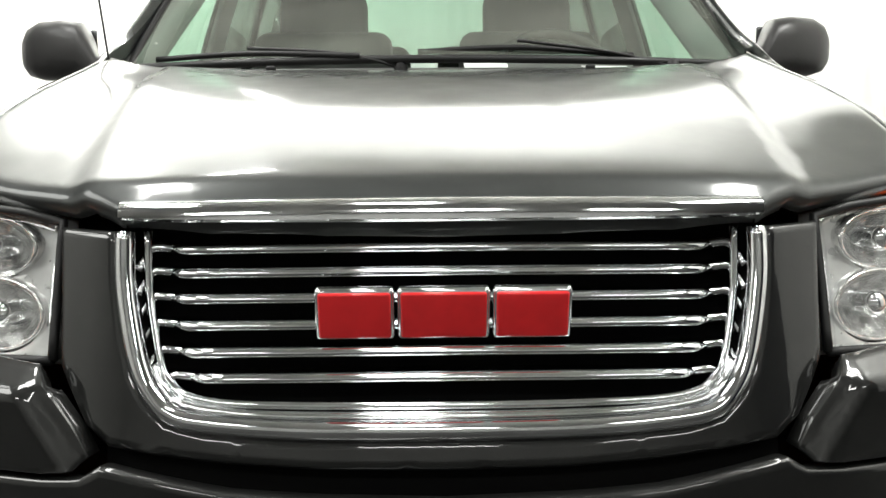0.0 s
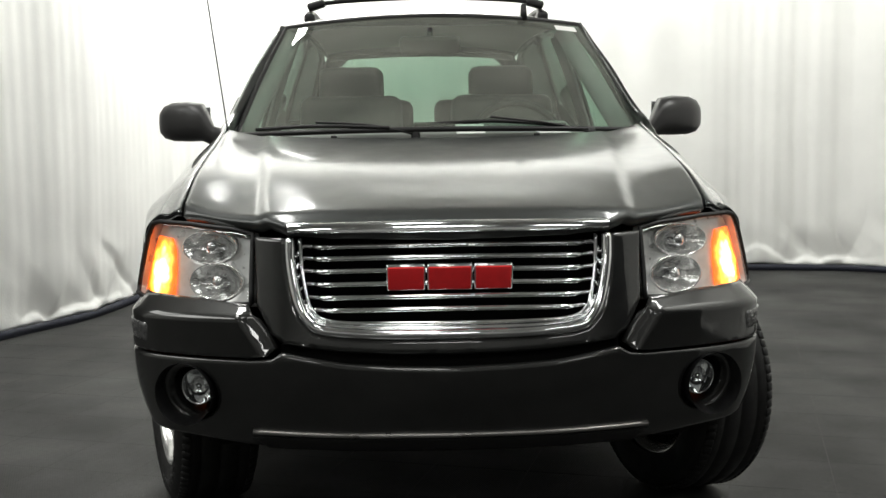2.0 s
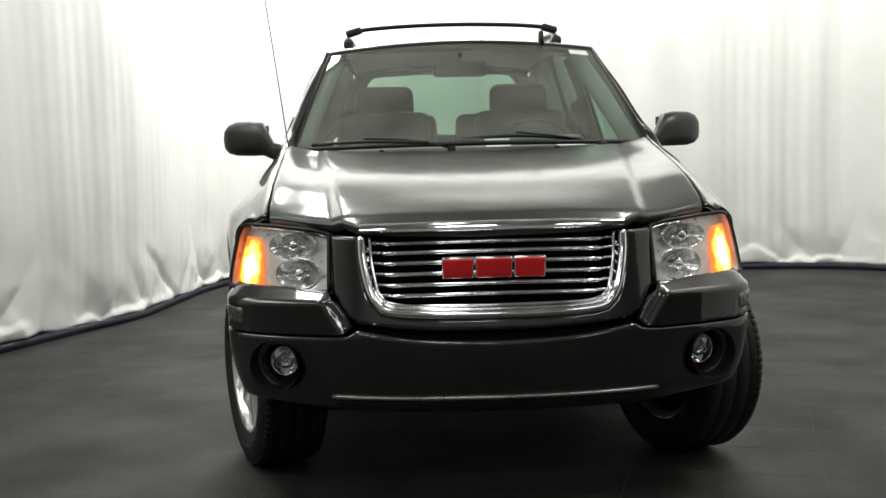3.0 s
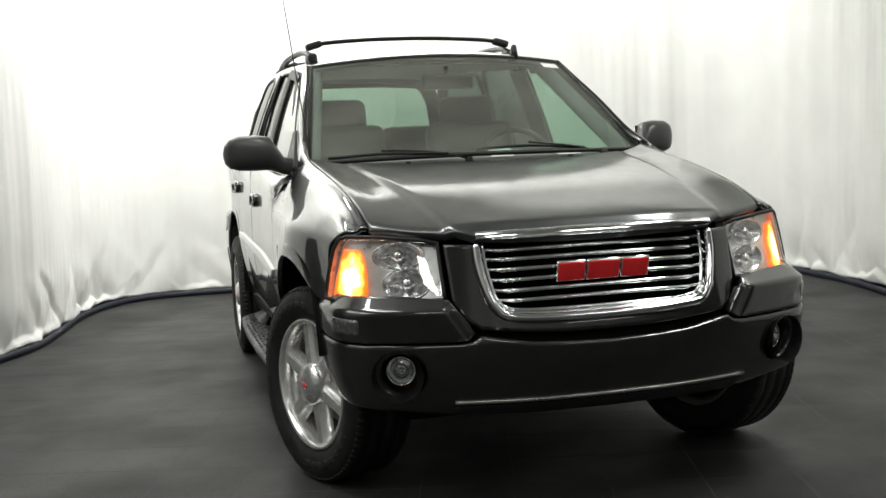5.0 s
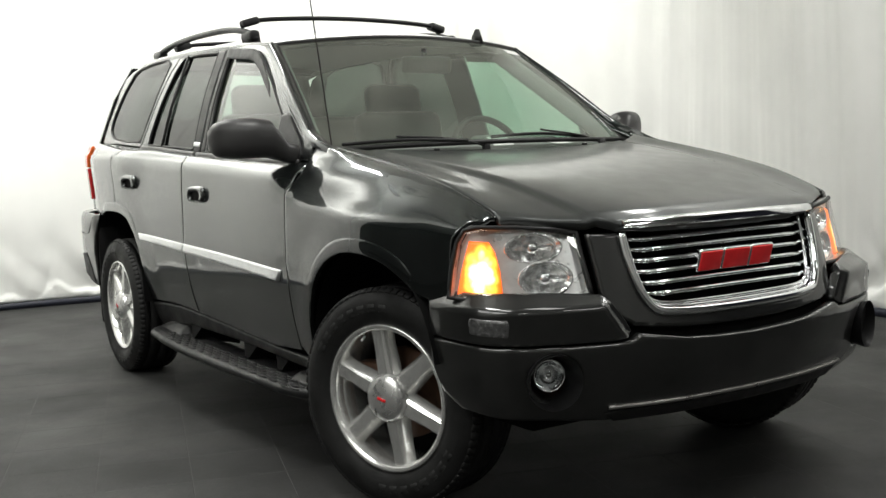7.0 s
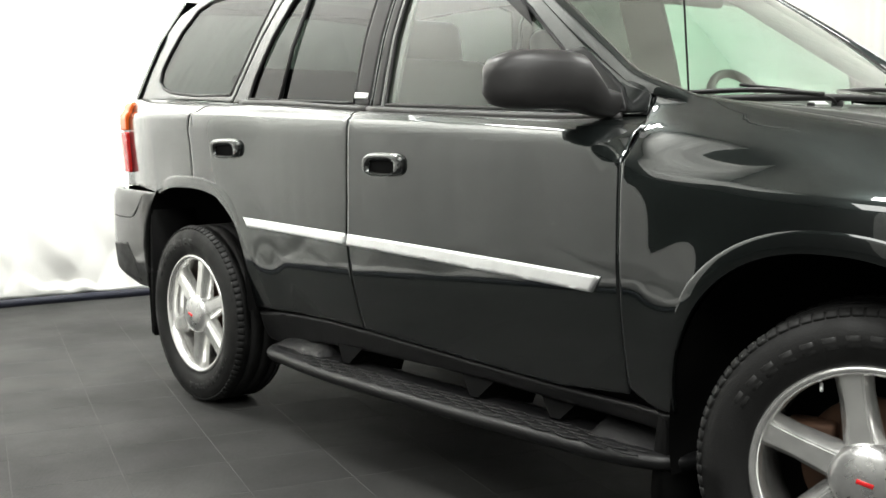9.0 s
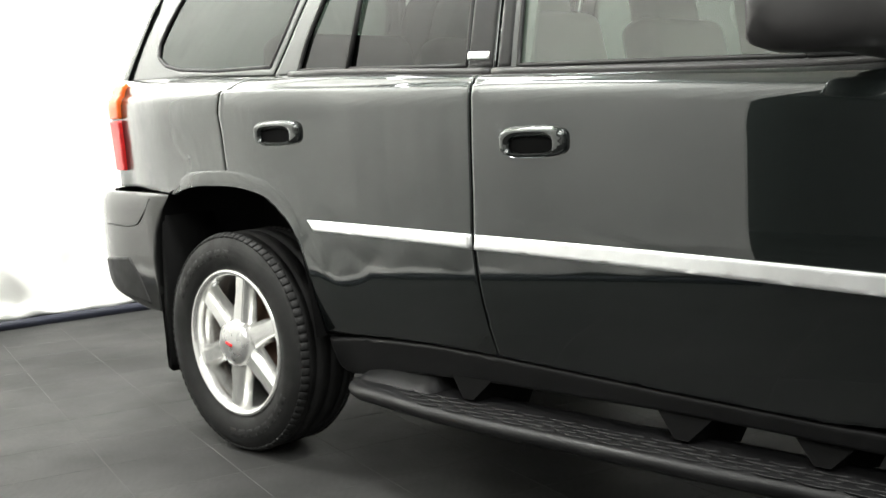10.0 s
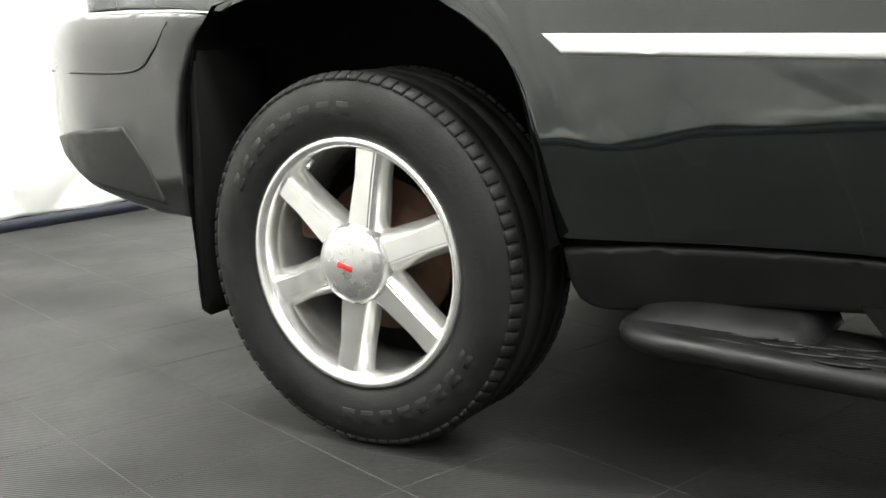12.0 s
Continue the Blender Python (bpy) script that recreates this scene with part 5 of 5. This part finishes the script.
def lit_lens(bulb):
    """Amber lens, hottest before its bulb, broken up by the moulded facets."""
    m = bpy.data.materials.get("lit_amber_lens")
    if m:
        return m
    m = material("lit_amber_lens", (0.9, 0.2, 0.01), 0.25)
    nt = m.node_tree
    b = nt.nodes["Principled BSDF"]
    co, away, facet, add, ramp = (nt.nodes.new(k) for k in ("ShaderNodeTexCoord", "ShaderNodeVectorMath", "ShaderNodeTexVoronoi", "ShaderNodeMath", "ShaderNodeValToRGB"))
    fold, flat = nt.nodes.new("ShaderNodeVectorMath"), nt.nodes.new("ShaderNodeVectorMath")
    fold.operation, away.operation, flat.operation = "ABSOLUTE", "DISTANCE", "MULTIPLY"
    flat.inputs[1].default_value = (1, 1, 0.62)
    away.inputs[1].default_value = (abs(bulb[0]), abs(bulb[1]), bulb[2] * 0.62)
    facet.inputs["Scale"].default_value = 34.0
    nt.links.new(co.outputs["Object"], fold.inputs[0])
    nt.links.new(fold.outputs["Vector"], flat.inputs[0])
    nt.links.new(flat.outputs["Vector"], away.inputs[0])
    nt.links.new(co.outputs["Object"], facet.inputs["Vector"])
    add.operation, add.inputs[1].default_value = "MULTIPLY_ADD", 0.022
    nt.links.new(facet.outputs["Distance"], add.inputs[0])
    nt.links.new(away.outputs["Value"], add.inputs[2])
    # Glow falling off from the bulb is put into this ramp; no bulb stands there.
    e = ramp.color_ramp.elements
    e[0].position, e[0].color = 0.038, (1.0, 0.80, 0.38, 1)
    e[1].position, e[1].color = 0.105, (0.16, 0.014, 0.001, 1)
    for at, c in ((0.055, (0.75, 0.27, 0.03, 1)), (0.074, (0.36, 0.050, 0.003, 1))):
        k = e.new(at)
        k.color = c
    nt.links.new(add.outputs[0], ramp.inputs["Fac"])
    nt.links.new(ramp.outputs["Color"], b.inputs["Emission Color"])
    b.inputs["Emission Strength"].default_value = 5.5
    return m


bumper_wide = table([(3.30, 0.905), (3.45, 0.903), (3.55, 0.896), (3.62, 0.884), (3.70, 0.854), (3.80, 0.803), (3.86, 0.765), (3.92, 0.710), (3.98, 0.61)])


def rear_end():
    for s in (-1, 1):
        P = lambda y, q: side_point(y, q, s)
        T = lambda y, z: P(y, level(y, z))
        tl = part("tail_lamp", patch([(3.588, 0.915), (3.580, 1.0), (3.574, 1.098), (3.655, 1.098), (3.660, 1.0), (3.665, 0.915)], T, 0.02, out=s, edge=0.004, depth=0.02, lift=0.014), TAILRED, car, "red and amber tail lamp")
        part("amber_lens", patch([(3.573, 1.104), (3.564, 1.18), (3.556, 1.222), (3.635, 1.222), (3.648, 1.18), (3.654, 1.104)], T, 0.02, out=s, edge=0.004, depth=0.02, lift=0.014), TAILAMBER, tl)
        low = [(3.290, 0.60), (3.272, 0.70), (3.245, 0.775), (3.205, 0.838), (3.30, 0.845), (3.50, 0.848), (3.84, 0.846), (3.90, 0.832), (3.93, 0.74), (3.91, 0.62), (3.82, 0.53), (3.62, 0.47), (3.40, 0.425), (3.30, 0.42)]
        B = lambda y, z: (s * (bumper_wide(y) - 0.10 * max(0, 0.62 - z) - 1.5 * max(0, z - 0.80) ** 1.5 - (0.030 * smooth(3.30, 3.20, y))), y, z)
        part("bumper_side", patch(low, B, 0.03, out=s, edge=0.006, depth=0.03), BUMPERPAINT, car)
        part("bumper_line", tube(curve_points([B(3.30, 0.822), B(3.345, 0.765), B(3.41, 0.726), B(3.60, 0.724), B(3.80, 0.726)], 24), 0.003, 6), SEAL, car)
        part("bumper_valance", patch([(3.36, 0.445), (3.40, 0.53), (3.46, 0.61), (3.66, 0.595), (3.83, 0.57), (3.79, 0.53), (3.62, 0.48)], lambda y, z: (B(y, z)[0] + s * 0.004, y, z), 0.03, out=s, edge=0.003, depth=0.006), SEAL, car)
    verts, faces = [], []
    prof = [(0.43, 3.62), (0.52, 3.82), (0.62, 3.94), (0.74, 3.98), (0.835, 3.96), (0.85, 3.80)]
    n = 20
    for i in range(n + 1):
        x = -0.68 + 1.36 * i / n
        for z, y in prof:
            verts.append((x, y - 0.05 * abs(x / 0.68) ** 4, z))
    k = len(prof)
    faces = [(i * k + j, (i + 1) * k + j, (i + 1) * k + j + 1, i * k + j + 1) for i in range(n) for j in range(k - 1)]
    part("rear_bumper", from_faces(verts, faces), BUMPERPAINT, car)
    # tailgate, with the rear window as an opening
    gate = [(-0.74, 0.86), (0.74, 0.86), (0.755, 1.0), (0.735, 1.23), (0.66, 1.50), (0.57, 1.685), (-0.57, 1.685), (-0.66, 1.50), (-0.735, 1.23), (-0.755, 1.0)]
    wn = [(-0.62, 1.24), (0.62, 1.24), (0.54, 1.53), (0.50, 1.60), (0.44, 1.652), (-0.44, 1.652), (-0.50, 1.60), (-0.54, 1.53)]
    G = lambda x, z: (x, 3.775 - 0.55 * max(0, z - 1.12) ** 1.25 - 0.05 * (x / 0.75) ** 2, z)
    tg = part("tailgate", patch(gate, G, 0.06, [wn], out=-1), PAINT, car)
    rw = part("rear_window", patch(shrink(wn, -0.008), G, 0.08, out=-1, lift=-0.008, depth=0.004), REARGLASS, tg, "green-tinted rear window")
    rw.visible_shadow = False


def wheel(x, y, s, steer, spin):
    """One road wheel: tyre, rim with six spokes, cap, disc. Its outer face looks to -x before it is turned."""
    tyre = [(0.245, -0.100), (0.262, -0.116), (0.300, -0.127), (0.330, -0.122), (0.352, -0.110), (0.362, -0.098), (0.3655, -0.085), (0.3665, -0.062), (0.3615, -0.060), (0.3615, -0.054), (0.3668, -0.050), (0.3675, -0.006), (0.3615, -0.004), (0.3615, 0.004), (0.3675, 0.006), (0.3668, 0.050), (0.3615, 0.054), (0.3615, 0.060), (0.3665, 0.062), (0.3655, 0.085), (0.352, 0.110), (0.330, 0.122), (0.300, 0.127), (0.245, 0.110)]
    hub = part("wheel", lathe([(0.243, -0.080), (0.232, -0.070), (0.225, 0.0), (0.215, 0.09), (0.243, 0.10)], 64), ALLOY, car, "six-spoke polished alloy wheel")
    part("tyre", lathe(tyre, 96), RUBBER, hub, "black road tyre with plain raised bars")
    blocks = []
    for i in range(84):
        a = 2 * math.pi * i / 84
        for xx, w in ((-0.098, 0.026), (0.098, 0.026)):
            t = pose(0, 0, 0, math.degrees(a), 0, 0)
            b = box((w, 0.0235, 0.012), (xx, 0, 0.3590), 0.002, pose(0, 0, 0, 0, -28 if xx < 0 else 28, 0), 1)
            bmesh.ops.transform(b, matrix=t, verts=b.verts)
            blocks.append(b)
    part("tread", joined(*blocks), RUBBER, hub, kind="stuff")
    # unreadable maker's lettering on the wall
    mark = mesh_of("raised_bar", box((0.004, 0.030, 0.026), (-0.1242, 0, 0.302), 0.001, None, 1), TYREMARK)
    for base in (120, 300):
        for i in range(8):
            b = new("raised_bar", mark)
            b.parent = hub
            b.matrix_local = pose(0, 0, 0, base + i * 9.0, 0, 0)
    part("rim_lip", lathe([(0.222, -0.070), (0.226, -0.098), (0.232, -0.108), (0.240, -0.112), (0.247, -0.110), (0.249, -0.100), (0.243, -0.080)], 72), ALLOY, hub)
    for k in range(6):
        r0, r1 = 0.050, 0.228
        verts = []
        for r, w, face, back in ((r0, 0.036, -0.098, -0.050), (0.10, 0.0330, -0.097, -0.050), (0.17, 0.0300, -0.094, -0.052), (r1, 0.033, -0.094, -0.055)):
            verts += [(back, -w * 1.25, r), (face + 0.020, -w * 1.18, r), (face, -w * 0.66, r), (face, w * 0.66, r), (face + 0.020, w * 1.18, r), (back, w * 1.25, r)]
        faces = [(i * 6 + j, i * 6 + j + 1, (i + 1) * 6 + j + 1, (i + 1) * 6 + j) for i in range(3) for j in range(5)]
        b = from_faces(verts, faces)
        es = [e for e in b.edges if len(e.link_faces) == 2 and e.calc_face_angle(0) > 0.4]
        bmesh.ops.bevel(b, geom=es, offset=0.003, segments=2, affect="EDGES")
        bmesh.ops.transform(b, matrix=pose(0, 0, 0, 60 * k + spin, 0, 0), verts=b.verts)
        sharp(part("spoke", b, ALLOY, hub), 40)
    part("centre_cap", lathe([(0.0, -0.128), (0.030, -0.127), (0.052, -0.122), (0.071, -0.115), (0.079, -0.103), (0.080, -0.07)], 40), CAPMETAL, hub, "silver centre cap with a small red mark")
    part("cap_mark", box((0.003, 0.036, 0.010), (-0.1284, 0, 0.0), 0.0008, pose(0, 0, 0, 14, 0, 0), 1), REDENAMEL, hub)
    part("brake_disc", lathe([(0.0, -0.02), (0.07, -0.03), (0.075, 0.0), (0.155, 0.0), (0.155, 0.02), (0.0, 0.02)], 48), RUST, hub)
    part("caliper", box((0.07, 0.11, 0.07), (-0.005, 0.13, 0.06), 0.012), RUST, hub)
    part("valve", tube([(-0.085, 0.10, 0.195), (-0.106, 0.096, 0.185)], 0.004, 8), SATIN, hub)
    # Black disc added behind the spokes to stand for the shade there.
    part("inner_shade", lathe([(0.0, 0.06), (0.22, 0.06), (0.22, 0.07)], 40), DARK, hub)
    hub.matrix_local = pose(x, y, 0.359, 0, 0, steer + (180 if s > 0 else 0)) @ Matrix.Diagonal((1, 0.976, 0.976, 1))
    return hub


def seat(x, y, wide, name="front_seat", head=True):
    base = part(name, box((wide, 0.52, 0.16), (x, y - 0.10, 0.96 if name == "rear_seat" else 0.80), 0.06, None, 4), CLOTH, car, "grey cloth seat")
    part("backrest", box((wide, 0.14, 0.45 if name == "rear_seat" else 0.62), (x, y + 0.20, 1.13 if name == "rear_seat" else 1.04), 0.055, pose(0, 0, 0, -14, 0, 0), 4), CLOTH, base).location = (0, 0, 0)
    if head:
        part("headrest", box((0.32, 0.11, 0.21), (x, y + 0.30, 1.385), 0.05, pose(0, 0, 0, -10, 0, 0), 4), CLOTH, base)
        for dx in (-0.06, 0.06):
            part("headrest_post", tube([(x + dx, y + 0.27, 1.30), (x + dx, y + 0.30, 1.40)], 0.006, 8), SATIN, base)


def interior():
    # tub, dashboard, wheel, seats, lining
    part("cabin_floor", joined(box((1.50, 1.60, 0.06), (0, 1.42, 0.60), 0.01), box((0.94, 1.20, 0.06), (0, 2.83, 0.60), 0.01)), CARPET, car)
    for s in (-1, 1):
        part("door_lining", patch([(0.72, 0.60), (0.72, 1.105), (1.2, 1.115), (1.8, 1.145), (2.6, 1.185), (3.5, 1.21), (3.5, 1.02), (2.15, 1.02), (2.15, 0.60)], lambda y, z: (s * (0.745 - 0.02 * smooth(1.0, 0.8, z)), y, z), 0.12, out=-s, edge=0.01, depth=0.03), TRIM, car)
    part("roof_lining", patch([(-0.56, 1.32), (0.0, 1.24), (0.56, 1.32), (0.57, 3.2), (-0.57, 3.2)], lambda x, y: (x, y, roof_z(y) - 0.045 - 0.05 * (abs(x) / 0.6) ** 2.6), 0.12, out=-1, edge=0.004, depth=0.006), TRIM, car)
    dash = from_faces(*dash_mesh())
    d = part("dashboard", dash, TRIM, car, "grey moulded dashboard")
    part("dash_hood", box((0.36, 0.20, 0.07), (0.36, 0.95, 1.165), 0.03, None, 4), TRIM, d)
    part("paper", box((0.11, 0.07, 0.003), (0.14, 0.735, 1.168), 0.0005, pose(0, 0, 0, 35, 0, 4)), PAPER, d, "white paper behind the glass")
    part("paper", box((0.13, 0.10, 0.003), (0.46, 0.72, 1.153), 0.0005, pose(0, 0, 0, 10, 0, 20)), PAPER, d, "white paper behind the glass")
    ring = [(0.36 + 0.185 * math.cos(a), 1.13 + 0.185 * math.sin(a) * 0.45, 1.115 + 0.185 * math.sin(a) * 0.89) for a in [2 * math.pi * i / 40 for i in range(41)]]
    sw = part("steering_wheel", tube(ring, 0.016, 10), PLASTIC, car, "dark grey steering wheel")
    part("hub", box((0.17, 0.05, 0.13), (0.36, 1.125, 1.110), 0.025, pose(0, 0, 0, -27, 0, 0), 3), PLASTIC, sw)
    part("spoke", tube([(0.18, 1.13, 1.115), (0.36, 1.12, 1.10), (0.54, 1.13, 1.115)], 0.014, 8), PLASTIC, sw)
    part("column", tube([(0.36, 1.12, 1.10), (0.36, 0.92, 1.03)], 0.045, 12), PLASTIC, sw)
    rv = part("rear_view_mirror", box((0.25, 0.04, 0.075), (0.0, 1.08, 1.515), 0.018, pose(0, 0, 0, 8, 0, 0), 3), PLASTIC, car)
    part("mirror_stalk", tube([(0.0, 1.09, 1.53), (0.0, 1.10, 1.585)], 0.012, 8), PLASTIC, rv)
    seat(-0.37, 1.72, 0.50)
    seat(0.37, 1.72, 0.50)
    seat(-0.37, 2.62, 0.62, "rear_seat", False)
    seat(0.37, 2.62, 0.62, "rear_seat", False)
    for s in (-1, 1):
        part("pillar_trim", patch([(1.70, 1.15), (1.71, 1.60), (1.93, 1.61), (1.93, 1.15)], lambda y, z: (cab_point(y, z, s)[0] - s * 0.035, y, z), 0.08, out=-s, edge=0.006, depth=0.015), TRIM, car)
        part("pillar_trim", tube([(s * (0.722 - 0.142 * v), 0.690 + 0.66 * v, 1.150 + 0.44 * v) for v in (0, 0.25, 0.5, 0.75, 1.0)], 0.040, 10, 0.5, (-s * 0.6, -0.5, 0.6)), TRIM, car)
    # body structure below, dark
    part("underbody", box((1.36, 3.9, 0.20), (0, 1.45, 0.40), 0.05), DARK, car)
    part("front_core", box((0.86, 0.55, 0.42), (0, -0.22, 0.62), 0.05), DARK, car)
    part("bulkhead", box((1.40, 0.06, 0.60), (0, 0.56, 0.80), 0.01), DARK, car)
    for s in (-1, 1):
        part("inner_sill", box((0.10, 1.85, 0.50), (s * 0.765, 1.42, 0.62), 0.02), DARK, car)
        part("inner_fender", box((0.10, 0.66, 0.08), (s * 0.69, 0.25, 0.93), 0.02, pose(0, 0, 0, 8, 0, 0)), DARK, car)


def dash_mesh():
    prof = [(0.60, 1.05), (0.62, 1.140), (0.75, 1.160), (0.92, 1.165), (0.99, 1.140), (1.02, 1.06), (0.98, 0.80), (0.70, 0.70)]
    verts, faces = [], []
    n = 16
    for i in range(n + 1):
        x = -0.74 + 1.48 * i / n
        for y, z in prof:
            verts.append((x, y + 0.06 * (x / 0.74) ** 2 * (1 if y < 0.9 else 0), z))
    k = len(prof)
    faces = [(i * k + j, (i + 1) * k + j, (i + 1) * k + j + 1, i * k + j + 1) for i in range(n) for j in range(k - 1)]
    return verts, faces


STRIP = material("satin_grey_strip", (0.30, 0.29, 0.28), 0.30, 0.8, vary=0.1, scale=20.0)
COWL = material("weathered_grey_plastic", (0.09, 0.088, 0.083), 0.45, vary=0.2, scale=9.0, bump=0.15, bump_scale=500.0)
LENSWHITE = material("clear_ribbed_lens", (0.11, 0.11, 0.11), 0.22, 0.3, 0.3, 0.45, 70.0, bump=0.8, bump_scale=90.0)
REFLECT = material("bright_reflector", (0.88, 0.88, 0.87), 0.13, 0.85, vary=0.4, scale=45.0, bump=0.9, bump_scale=70.0)
HOUSING = material("silver_housing", (0.66, 0.66, 0.65), 0.30, 0.60, vary=0.12, scale=30.0)
REARGLASS = glass("rear_glass", (0.40, 0.48, 0.43), 1.0)
TYREMARK = material("worn_tyre_mark", (0.013, 0.013, 0.0127), 0.6, vary=0.5, scale=60.0)

for side in (-1, 1):
    side_panels(side)
bonnet()
cowl_and_glass()
roof()
front_end()
rear_end()
interior()
wheel(-0.780, 0.034, -1, 20, -10)
wheel(0.755, 0.034, 1, 20, 20)
wheel(-0.785, 2.872, -1, 0, 10)
wheel(0.785, 2.872, 1, 0, 4)
